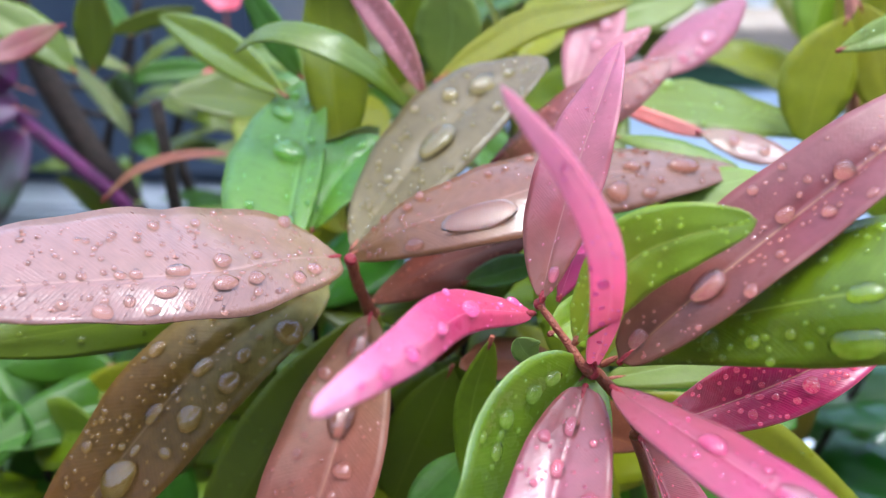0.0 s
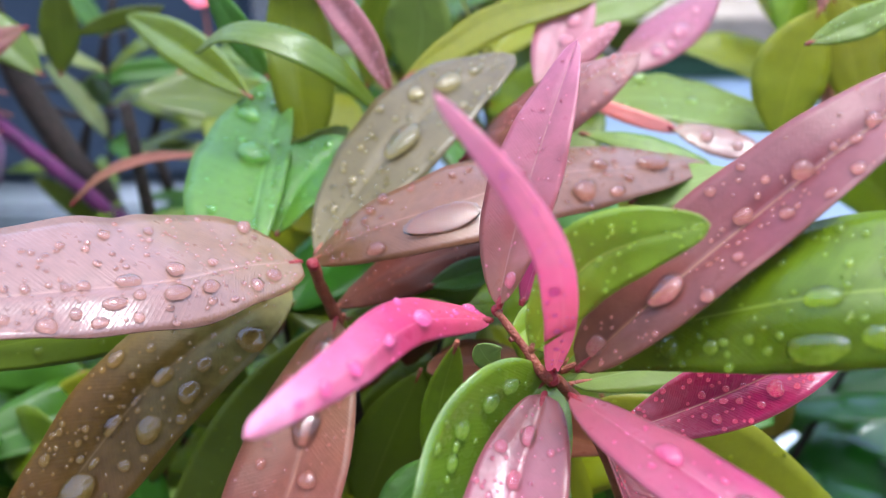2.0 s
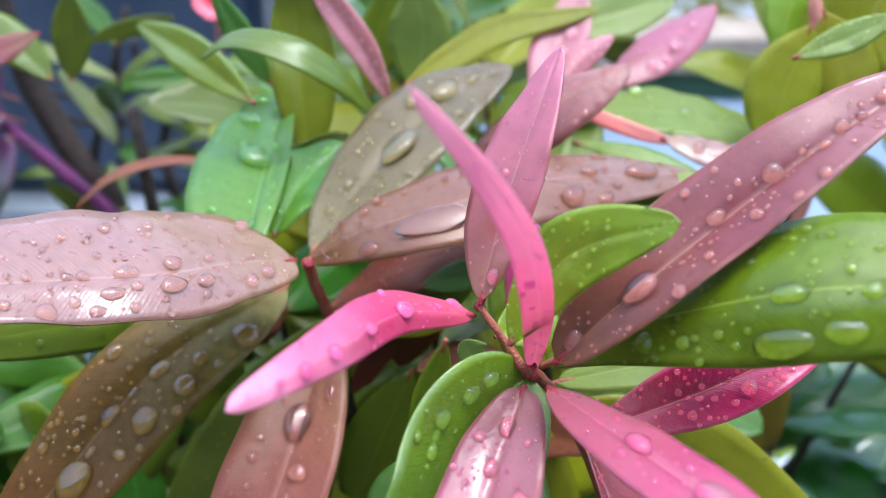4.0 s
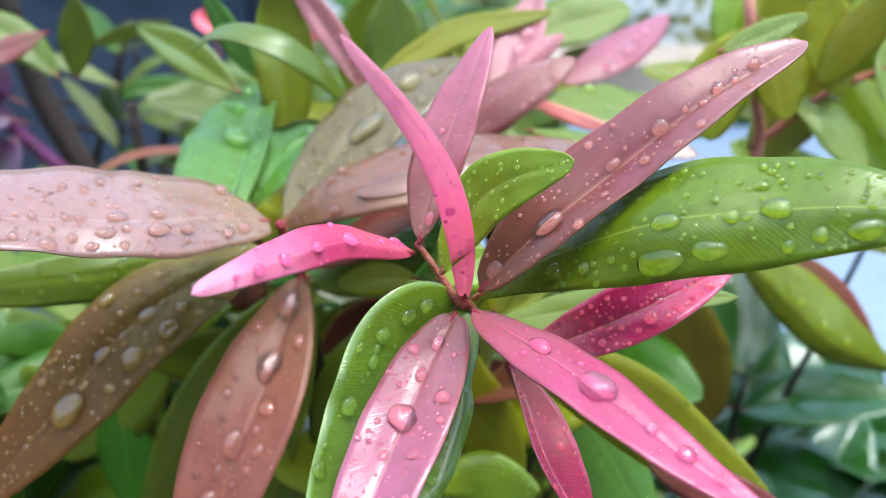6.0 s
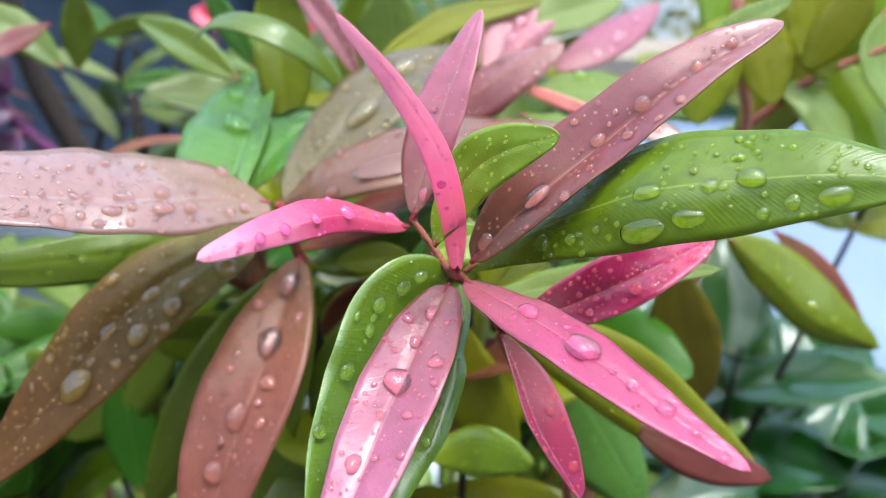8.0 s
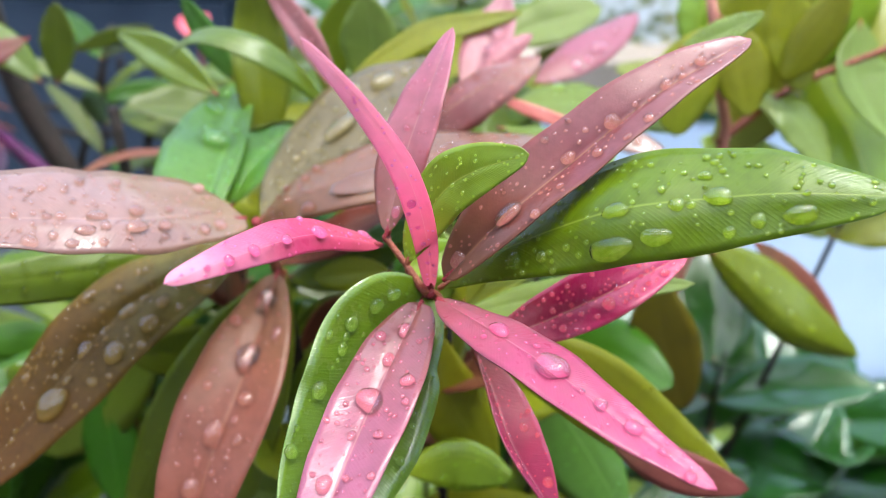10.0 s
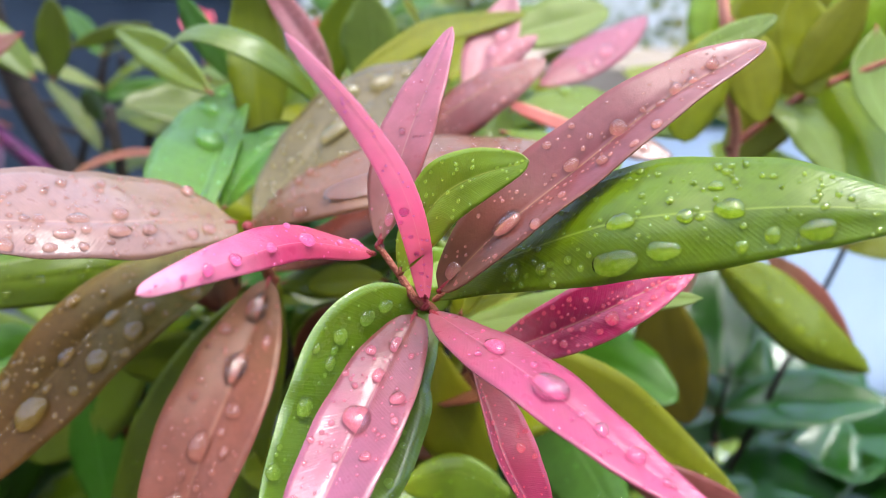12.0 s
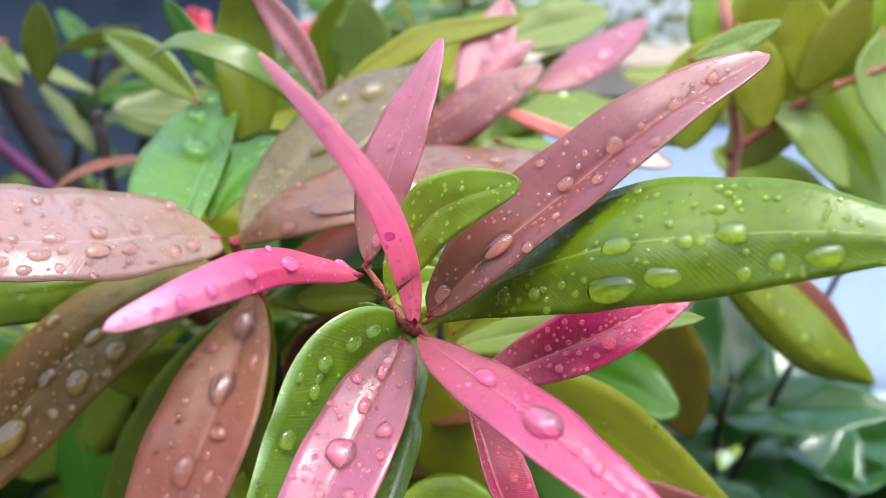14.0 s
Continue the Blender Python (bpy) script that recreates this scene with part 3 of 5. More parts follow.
# ---- the shrub: stems, then every leaf of its shoots ----
shrub = root("shrub", "wet shrub with pink, magenta, brown and green lance-shaped leaves", "shrub")
part("trunk", tube_bm([cm(4, 26, -101), cm(3, 25, -80), cm(1, 24, -55), cm(2, 22, -34)], [0.013, 0.011, 0.009, 0.006], 12, 0.06), BARK, shrub, "dark wet bark")
part("branch", tube_bm([cm(2, 22, -34), cm(5.0, 16, -19), cm(4.85, 13.2, -13.2), cm(3.91, 12.0, -10.8), cm(3.34, 11.3, -9.1), cm(2.98, 10.9, -8.2)], [0.005, 0.004, 0.0028, 0.0016, 0.0012, 0.0009], 10, 0.05), RED_STEM, shrub)
part("branch", tube_bm([cm(1, 24, -55), cm(-2, 20, -30), cm(-1.2, 16.5, -15), cm(-1.45, 15.4, -9.2)], [0.006, 0.005, 0.0035, 0.002], 10, 0.05, 1), BARK, shrub)
part("branch", tube_bm([cm(2, 22, -34), cm(4, 22, -20), cm(3.2, 20, -10), cm(2.4, 19.5, -7)], [0.005, 0.004, 0.003, 0.002], 10, 0.05, 2), BARK, shrub)
part("branch", tube_bm([cm(1, 24, -55), cm(-8, 27, -30), cm(-9, 27, -14), cm(-9.2, 26.5, -7.2)], [0.006, 0.005, 0.003, 0.002], 10, 0.05, 3), BARK, shrub)
part("branch", tube_bm([cm(2, 22, -34), cm(8, 22, -18), cm(10.9, 22.5, -8.3), cm(10.5, 22.4, -5.0), cm(10.0, 22.4, -2.6)], [0.005, 0.004, 0.0022, 0.0019, 0.0016], 10, 0.04, 4), PINK_STEM, shrub, "rosy brown stem")
part("twig", tube_bm([cm(10.8, 22.5, -7.2), cm(12.0, 22.7, -6.2), cm(13.4, 23.2, -5.4), cm(16.4, 23.8, -4.3), cm(20.5, 25, -2.6)], [0.0014, 0.0012, 0.001, 0.0009, 0.0007], 8, 0.06, 5), RED_STEM, shrub)
part("shoot_stem", tube_bm([cm(2.98, 10.9, -8.2), cm(2.95, 10.75, -7.8), cm(2.25, 10.5, -6.85), cm(2.02, 10.35, -6.65), cm(1.75, 10.5, -6.3), cm(1.36, 10.75, -5.84)], [0.0009, 0.00075, 0.0009, 0.0009, 0.0006, 0.0005], 10, 0.05), RED_STEM, shrub, "red brown young stem")
part("shoot_stem", tube_bm([cm(-1.45, 15.4, -9.2), cm(-1.52, 15.3, -8.46), cm(-1.7, 15.0, -7.7), cm(-1.79, 14.75, -7.05)], [0.0016, 0.0013, 0.0012, 0.0011], 10, 0.06), RED_STEM, shrub, "dark red brown young stem")


def bud(x, y, z, r):
    bm = bmesh.new()
    bmesh.ops.create_icosphere(bm, subdivisions=2, radius=r / 100)
    for v in bm.verts:
        v.co = cm(x, y, z) + v.co * (1 + 0.25 * noise.noise(v.co * 900))
    for f in bm.faces:
        f.smooth = True
    part("leaf_node", bm, CRIMSON_STEM, shrub)


bud(2.12, 10.4, -6.72, 0.12)
bud(2.97, 10.74, -7.86, 0.13)
bud(1.36, 10.8, -5.86, 0.09)
bud(-1.79, 14.72, -7.05, 0.13)
bud(-1.52, 15.3, -8.46, 0.14)

leaf("F1", shrub, "magenta", [(1.28, 10.70, -5.94), (0.32, 9.60, -5.34), (-0.34, 8.00, -4.98), (-1.25, 6.80, -4.97)], (0.02, 9.90, -5.16), (0.14, 9.00, -5.45), 0.4, 0.6, label="glossy magenta young leaf with round water drops")
leaf("F2", shrub, "pink", [(1.37, 10.70, -5.73), (1.52, 11.00, -5.04), (1.82, 11.40, -4.02), (2.49, 12.40, -2.44)], (1.28, 11.70, -4.17), (2.18, 11.10, -4.10), 0.42, 0.85, label="thin upright pink young leaf")
leaf("F3", shrub, "hotpink", [(2.16, 10.60, -6.79), (2.07, 9.50, -5.23), (1.78, 8.60, -3.92), (1.25, 8.00, -2.89), (0.51, 7.80, -1.97)], (1.58, 8.50, -3.89), (2.04, 8.65, -4.01), 0.42, 0.6, label="tall narrow curved magenta young leaf")
leaf("F4", shrub, "rosy", [(2.38, 9.90, -6.23), (3.31, 9.90, -5.16), (4.43, 10.20, -4.26), (5.78, 10.50, -3.19), (7.41, 11.20, -2.41)], (3.80, 10.60, -4.02), (4.72, 9.60, -4.26), 0.4, 0.65, label="long rosy brown leaf with pale midrib")
leaf("F5", shrub, "leafgreen", [(2.30, 10.60, -6.71), (3.35, 10.10, -5.77), (4.86, 9.00, -4.67), (6.31, 8.50, -4.27), (7.31, 8.10, -4.06), (8.63, 7.80, -4.01)], (5.93, 9.50, -3.75), (5.68, 8.20, -5.09), 0.5, 0.8, label="large fresh green leaf beaded with water drops")
leaf("F6", shrub, "yellowg", [(1.75, 9.90, -5.94), (1.98, 9.85, -5.32), (2.34, 9.70, -4.63), (2.85, 9.45, -4.20), (3.62, 9.20, -3.87)], (2.08, 10.00, -4.31), (2.68, 9.40, -4.80), 0.48, 0.75, label="small bright green leaf with hooked tip")
leaf("F7", shrub, "rosemagenta", [(2.29, 9.70, -6.50), (3.05, 8.40, -6.36), (3.96, 7.35, -6.50), (4.87, 6.40, -6.83), (5.83, 5.60, -7.19)], (4.37, 7.65, -6.49), (3.71, 6.86, -6.59), 0.42, 0.7, label="long magenta young leaf with large drops")
leaf("F8", shrub, "crimson", [(3.04, 10.50, -7.77), (4.02, 10.60, -7.45), (5.25, 10.65, -6.84), (6.81, 11.20, -6.26)], (4.65, 10.95, -6.62), (5.17, 10.16, -7.20), 0.5, 0.75, label="crimson young leaf with pale midrib")
leaf("F9", shrub, "pink", [(1.99, 10.10, -6.77), (1.62, 9.10, -7.13), (1.29, 8.05, -7.49), (0.98, 7.00, -7.85), (0.59, 5.80, -8.45), (0.37, 5.30, -8.80)], (0.58, 7.75, -7.53), (1.83, 7.40, -7.50), 0.42, 0.58, label="pink leaf with one large water drop")
leaf("F10", shrub, "freshgreen", [(2.09, 10.50, -6.77), (1.31, 9.70, -7.36), (0.97, 8.80, -8.20), (0.56, 7.60, -9.02), (0.26, 6.60, -9.80)], (0.07, 7.90, -7.69), (2.22, 8.90, -8.18), 0.4, 0.55, label="broad green leaf under the pink one")
leaf("F11", shrub, "shinyred", [(3.01, 10.60, -8.01), (3.24, 10.00, -8.36), (3.60, 9.20, -9.06), (4.31, 8.60, -10.05)], (3.36, 9.18, -8.76), (3.98, 9.50, -8.62), 0.5, 0.8, label="narrow red shiny young leaf")
leaf("L1", shrub, "pale", [(-1.96, 14.40, -6.82), (-2.76, 13.20, -6.31), (-3.49, 12.00, -5.95), (-4.72, 10.90, -5.56), (-5.78, 9.90, -5.20), (-6.64, 9.20, -4.98)], (-4.54, 13.10, -5.37), (-3.68, 10.70, -6.20), 0.4, 0.5, label="pale pinkish brown leaf covered in drops")
leaf("L2", shrub, "olivebrown", [(-2.30, 15.10, -7.74), (-3.86, 13.90, -8.28), (-4.76, 13.10, -8.83), (-5.87, 12.00, -10.01), (-6.69, 11.20, -10.94), (-7.33, 10.60, -11.63)], (-6.12, 13.00, -8.91), (-3.80, 12.60, -9.14), 0.42, 0.7, label="olive brown leaf with large drops")
leaf("L3", shrub, "brown", [(-1.46, 15.00, -8.38), (-1.67, 14.20, -9.16), (-2.02, 12.70, -10.14), (-2.37, 11.70, -10.99), (-2.76, 10.60, -12.34), (-3.00, 9.80, -13.29)], (-3.27, 12.10, -10.40), (-1.22, 12.00, -10.42), 0.45, 0.7, label="reddish brown leaf with large drops")
leaf("L4", shrub, "dull", [(-1.50, 15.50, -8.63), (-2.78, 15.40, -10.39), (-4.25, 15.00, -12.72), (-5.67, 14.60, -15.35)], (-4.82, 15.30, -11.95), (-2.90, 15.30, -12.39), 0.5, 0.8)
leaf("L4b", shrub, "moss", [(-1.37, 15.40, -8.55), (-1.55, 15.00, -10.15), (-2.01, 14.40, -12.25), (-2.71, 13.80, -14.60)], (-3.11, 14.70, -11.54), (-1.22, 14.60, -11.12), 0.5, 0.7)
leaf("L5", shrub, "mauve", [(-1.94, 15.20, -7.23), (-0.71, 14.60, -6.29), (0.94, 14.60, -5.71), (2.84, 15.70, -5.58), (6.14, 17.40, -5.99)], (1.11, 16.00, -5.42), (1.32, 13.80, -6.21), 0.48, 0.75, label="long brown leaf holding a pool of water")
leaf("L6", shrub, "greyolive", [(-1.87, 15.60, -7.23), (-1.15, 16.60, -6.39), (-0.18, 17.60, -5.47), (0.86, 18.80, -4.79), (2.27, 19.80, -4.26)], (-1.24, 18.20, -5.35), (0.88, 17.20, -5.46), 0.5, 0.75, label="olive brown leaf with large oval drops")
leaf("L7", shrub, "redbrown", [(-1.53, 15.60, -8.44), (-0.31, 15.80, -7.80), (0.84, 16.00, -7.37), (1.88, 16.20, -7.06)], (-0.21, 16.40, -7.44), (0.27, 15.40, -7.98), 0.5, 0.8)
leaf("L8", shrub, "bright", [(-3.20, 15.20, -7.40), (-3.26, 17.20, -6.66), (-3.28, 19.40, -5.96), (-3.30, 21.70, -5.28)], (-4.84, 17.60, -6.45), (-2.75, 18.90, -6.00), 0.42, 0.6, label="bright green leaf with a large oval drop")
leaf("L9", shrub, "bright", [(-2.85, 16.80, -7.35), (-2.45, 17.90, -6.65), (-1.50, 18.80, -5.88)], (-3.20, 18.40, -6.40), (-1.70, 17.40, -6.45), 0.5, 0.75)
leaf("P1", shrub, "leafgreen", [(2.15, 13.60, -8.55), (2.22, 13.80, -7.71), (1.79, 14.20, -6.87)], (1.70, 13.80, -7.72), (2.80, 13.60, -7.59), 0.5, 0.7, fine=False)
leaf("P2", shrub, "olive", [(2.80, 13.20, -8.29), (3.01, 13.40, -7.47), (3.22, 13.60, -6.67)], (2.56, 13.40, -7.48), (3.41, 13.20, -7.36), 0.5, 0.7, fine=False)
leaf("L10", shrub, "dull", [(-2.65, 15.50, -8.09), (-5.07, 14.60, -8.12), (-7.35, 13.60, -8.14), (-8.78, 13.00, -8.09)], (-6.41, 14.35, -7.71), (-6.37, 13.90, -8.72), 0.5, 0.75)
leaf("B1", shrub, "blush", [(2.93, 20.00, -5.33), (3.40, 21.00, -4.33), (3.92, 22.00, -3.41), (4.13, 22.50, -2.80)], (2.86, 21.30, -3.99), (4.16, 21.00, -4.12), 0.5, 0.8, fine=False)
leaf("B2", shrub, "blush", [(3.34, 19.50, -4.67), (4.01, 20.00, -4.05), (4.75, 20.50, -3.65)], (3.78, 20.20, -3.97), (4.29, 20.00, -4.25), 0.5, 0.8, fine=False)
leaf("B3", shrub, "rosy", [(1.03, 18.50, -6.33), (2.33, 18.20, -5.30), (3.57, 18.00, -4.43), (4.76, 18.25, -3.89)], (2.51, 18.90, -4.85), (3.39, 17.50, -5.33), 0.5, 0.8, fine=False)
leaf("B4", shrub, "rosepale", [(5.15, 23.00, -5.48), (6.69, 24.40, -4.71), (8.97, 27.00, -3.82)], (6.30, 25.00, -4.56), (7.17, 23.80, -5.14), 0.45, 0.8, fine=False)
leaf("B5", shrub, "paleg", [(4.27, 22.00, -6.00), (6.02, 22.00, -5.82), (7.97, 22.00, -6.10), (9.67, 22.00, -6.63)], (6.21, 23.00, -5.44), (6.11, 21.00, -6.21), 0.45, 0.8, fine=False)
leaf("B6", shrub, "pale", [(6.19, 20.50, -6.16), (7.07, 20.30, -6.42), (8.54, 20.00, -6.73)], (7.33, 20.80, -6.21), (7.02, 20.00, -6.68), 0.5, 0.8, fine=False)
leaf("B6s", shrub, "coral", [(4.13, 21.00, -5.58), (5.18, 20.80, -5.95), (6.41, 20.50, -6.27)], (5.18, 20.90, -5.77), (5.18, 20.70, -6.15), 0.45, 0.4, fine=False)
leaf("B7", shrub, "leafgreen", [(3.85, 19.50, -6.00), (5.08, 19.00, -6.13), (6.66, 18.50, -6.43)], (5.26, 19.30, -5.99), (5.05, 18.80, -6.31), 0.5, 0.8, fine=False)
leaf("B8", shrub, "paleg", [(4.52, 16.80, -6.64), (5.53, 16.80, -6.24), (6.54, 16.80, -5.98)], (5.49, 17.20, -6.01), (5.64, 16.40, -6.61), 0.5, 0.8, fine=False)
leaf("B9", shrub, "olive", [(-0.30, 20.50, -5.02), (0.79, 21.00, -4.30), (2.17, 21.50, -3.63), (4.58, 22.00, -3.27)], (1.20, 21.40, -3.73), (1.60, 20.80, -4.29), 0.45, 0.8, fine=False)
leaf("B10", shrub, "paleg", [(-0.19, 24.00, -5.95), (0.11, 24.00, -4.53), (-0.07, 24.00, -3.03)], (-0.92, 24.30, -4.29), (0.91, 24.00, -4.36), 0.5, 0.8, fine=False)
leaf("B10b", shrub, "moss", [(-1.53, 25.00, -6.38), (-1.27, 25.00, -4.73), (-0.70, 25.00, -3.01)], (-1.84, 25.00, -4.58), (-0.54, 25.00, -4.72), 0.5, 0.8, fine=False)
leaf("B11", shrub, "blush", [(-0.53, 20.00, -5.22), (-1.17, 20.50, -4.16), (-2.06, 21.00, -3.07), (-2.57, 21.00, -2.31)], (-1.67, 20.50, -4.06), (-0.72, 20.20, -4.02), 0.5, 0.7, fine=False)
leaf("B12", shrub, "dull", [(-0.67, 20.20, -5.88), (-1.59, 18.90, -4.46), (-2.82, 18.60, -3.70), (-3.99, 19.00, -3.62), (-4.87, 19.50, -4.16)], (-2.62, 19.00, -3.48), (-2.61, 18.30, -4.00), 0.5, 0.7, fine=False)
leaf("B13", shrub, "moss", [(-2.55, 20.00, -6.74), (-2.76, 20.50, -5.12), (-2.89, 21.00, -3.60), (-2.90, 21.00, -2.44)], (-3.47, 20.50, -4.45), (-1.92, 20.80, -4.50), 0.5, 0.6, fine=False)
leaf("B14", shrub, "moss", [(-3.84, 20.00, -5.29), (-5.65, 23.00, -5.16), (-7.67, 26.00, -5.00), (-9.35, 28.20, -4.85)], (-5.97, 24.00, -4.53), (-6.07, 23.00, -5.55), 0.5, 0.8, fine=False)
leaf("B15", shrub, "bright", [(-3.76, 22.00, -5.36), (-4.41, 22.00, -4.21), (-5.09, 22.00, -2.98)], (-4.11, 22.00, -4.00), (-4.75, 22.00, -4.39), 0.5, 0.7, fine=False)
leaf("B16", shrub, "dull", [(-11.89, 30.00, -5.83), (-10.35, 30.00, -5.30), (-8.66, 30.00, -4.90)], (-10.31, 30.00, -4.98), (-10.30, 30.00, -5.62), 0.5, 0.8, fine=False)
leaf("B17", shrub, "dull", [(-11.35, 26.00, -6.24), (-12.29, 26.00, -5.22), (-13.35, 26.00, -4.57), (-14.25, 26.00, -4.09)], (-12.30, 26.50, -4.56), (-12.48, 25.50, -5.63), 0.5, 0.8, fine=False)
leaf("B17r", shrub, "rosy", [(-11.09, 25.00, -4.61), (-12.16, 25.00, -5.11), (-13.58, 25.00, -5.62)], (-12.31, 25.30, -4.76), (-12.00, 24.70, -5.42), 0.5, 0.8, fine=False)
leaf("B18", shrub, "dull", [(-11.25, 27.00, -6.47), (-11.05, 27.00, -5.23), (-10.89, 27.00, -3.70)], (-11.64, 27.00, -5.06), (-10.41, 27.00, -5.05), 0.5, 0.8, fine=False)
leaf("B19", shrub, "brown", [(-10.35, 24.00, -9.61), (-9.20, 24.00, -8.69), (-7.81, 24.00, -8.20), (-6.38, 24.00, -8.07)], (-8.36, 24.20, -8.17), (-8.26, 23.80, -8.35), 0.5, 0.6, fine=False)
leaf("R1", shrub, "olive", [(9.90, 21.80, -3.57), (9.34, 21.30, -5.05), (9.04, 20.90, -6.57)], (8.35, 21.50, -4.95), (10.18, 21.30, -5.19), 0.5, 0.8, fine=False)
leaf("R1b", shrub, "olive", [(10.34, 22.30, -3.31), (10.85, 21.80, -4.64), (11.23, 21.30, -6.05)], (10.09, 21.90, -4.67), (11.85, 21.90, -4.64), 0.5, 0.8, fine=False)
leaf("R1c", shrub, "olive", [(12.47, 23.30, -2.44), (12.74, 22.80, -4.12), (13.04, 22.30, -5.50)], (11.83, 22.90, -3.83), (13.65, 22.90, -3.96), 0.5, 0.8, fine=False)
leaf("R1d", shrub, "olive", [(13.94, 22.30, -2.33), (13.27, 22.30, -3.73), (12.41, 22.30, -5.18)], (12.88, 22.70, -3.31), (13.75, 22.10, -4.16), 0.5, 0.8, fine=False)
leaf("R2", shrub, "paleg", [(8.11, 18.00, -3.64), (9.12, 18.00, -3.23), (10.04, 18.00, -2.76)], (8.95, 18.20, -3.00), (9.16, 17.80, -3.49), 0.5, 0.8, fine=False)
leaf("R3", shrub, "paleg", [(11.66, 23.00, -5.61), (12.92, 22.30, -6.17), (13.95, 21.40, -7.70)], (12.73, 21.50, -7.03), (13.73, 23.00, -6.12), 0.5, 0.8, fine=False)
leaf("R4", shrub, "yellowg", [(14.43, 25.20, -5.35), (15.58, 24.10, -7.13), (16.32, 22.60, -9.30)], (14.24, 24.30, -7.71), (17.14, 24.30, -7.28), 0.5, 0.8, fine=False)
leaf("R5", shrub, "paleg", [(15.34, 24.20, -3.66), (14.98, 23.20, -5.15), (15.86, 21.90, -6.87)], (14.24, 23.30, -4.83), (16.33, 23.30, -5.13), 0.5, 0.8, fine=False)
leaf("RB1", shrub, "moss", [(10.25, 20.50, -9.81), (12.02, 20.20, -11.26), (13.38, 19.80, -12.32), (15.35, 20.20, -13.32)], (13.19, 20.80, -10.92), (12.09, 20.20, -12.19), 0.45, 0.8, fine=False)
leaf("RB2", shrub, "brown", [(11.97, 21.40, -9.95), (13.37, 21.20, -11.04), (15.11, 21.00, -12.92)], (13.69, 21.40, -10.80), (13.05, 21.00, -11.33), 0.5, 0.8, fine=False)
leaf("RB3", shrub, "ochre", [(8.74, 20.00, -10.52), (9.06, 20.00, -12.54), (10.08, 20.00, -15.17)], (7.92, 20.00, -12.38), (10.25, 20.00, -12.60), 0.5, 0.8, fine=False)
leaf("C0", shrub, "paleg", [(2.76, 12.40, -8.15), (4.40, 12.40, -7.75), (5.92, 12.00, -7.31), (7.22, 11.80, -7.12)], (4.42, 12.70, -7.49), (4.37, 12.00, -7.98), 0.4, 0.8, fine=False)
leaf("C1", shrub, "olive", [(3.27, 13.00, -8.96), (5.34, 13.00, -9.99), (7.17, 13.00, -11.35), (8.94, 12.50, -12.34)], (6.13, 13.30, -9.52), (5.26, 12.70, -10.92), 0.45, 0.8, fine=False)
leaf("C2", shrub, "bright", [(4.27, 16.60, -11.34), (5.87, 16.50, -13.45), (7.40, 15.50, -15.72)], (6.80, 16.80, -13.27), (4.62, 16.20, -14.16), 0.5, 0.8, fine=False)
leaf("C3", shrub, "olive", [(2.22, 14.50, -9.64), (2.51, 14.30, -11.14), (3.69, 14.00, -13.09)], (1.84, 14.20, -11.71), (3.52, 14.50, -11.47), 0.5, 0.8, fine=False)
leaf("C4", shrub, "yellowg", [(1.51, 13.50, -12.78), (2.80, 13.50, -12.35), (4.09, 13.30, -12.79)], (2.79, 13.80, -12.07), (2.69, 13.20, -13.14), 0.5, 0.8, fine=False)
leaf("C5", shrub, "brown", [(6.03, 12.80, -11.32), (7.51, 12.60, -11.91), (9.22, 12.40, -12.40)], (7.64, 12.80, -11.57), (7.28, 12.40, -12.38), 0.5, 0.8, fine=False)
leaf("C6", shrub, "brown", [(2.25, 16.20, -11.69), (2.89, 16.20, -11.48), (3.52, 16.20, -11.22)], (2.81, 16.30, -11.13), (2.97, 16.10, -11.91), 0.5, 0.8, fine=False)
leaf("C7", shrub, "redbrown", [(0.77, 17.00, -9.78), (-0.54, 17.00, -10.53), (-1.48, 17.00, -12.05)], (-0.82, 17.00, -10.21), (-0.26, 17.00, -11.01), 0.5, 0.8, fine=False)
leaf("G1", shrub, "leafgreen", [(0.87, 13.40, -7.97), (0.55, 13.40, -9.45), (0.51, 13.20, -11.15)], (0.21, 13.40, -9.58), (0.94, 13.40, -9.63), 0.5, 0.7, fine=False)
leaf("G2", shrub, "dull", [(0.18, 15.00, -9.60), (-0.52, 15.00, -11.46), (-1.15, 15.00, -13.32)], (-1.24, 15.00, -11.17), (0.27, 15.00, -11.74), 0.5, 0.8, fine=False)
leaf("G3", shrub, "bright", [(0.54, 14.00, -10.96), (-0.02, 13.80, -11.51), (-0.70, 13.60, -12.23)], (-0.26, 14.00, -11.25), (0.33, 13.60, -11.91), 0.5, 0.8, fine=False)
leaf("N1", shrub, "yellowg", [(1.70, 11.80, -6.91), (2.07, 12.00, -6.76), (2.63, 12.20, -6.55)], (2.03, 12.20, -6.46), (2.31, 11.60, -7.09), 0.5, 0.7, fine=False)
leaf("N2", shrub, "paleg", [(1.48, 11.60, -7.31), (1.29, 11.60, -7.16), (1.15, 11.60, -6.90)], (1.17, 11.60, -7.32), (1.50, 11.60, -6.95), 0.5, 0.7, fine=False)
leaf("N3", shrub, "magenta", [(1.91, 12.60, -6.73), (2.13, 12.80, -6.09), (2.38, 13.00, -5.46)], (1.91, 12.80, -5.99), (2.41, 12.80, -6.14), 0.5, 0.8, fine=False)
leaf("N4", shrub, "leafgreen", [(-1.51, 16.00, -8.99), (-0.08, 16.00, -8.56), (1.66, 16.00, -7.61)], (0.16, 16.40, -8.09), (0.29, 15.60, -9.01), 0.5, 0.8, fine=False)
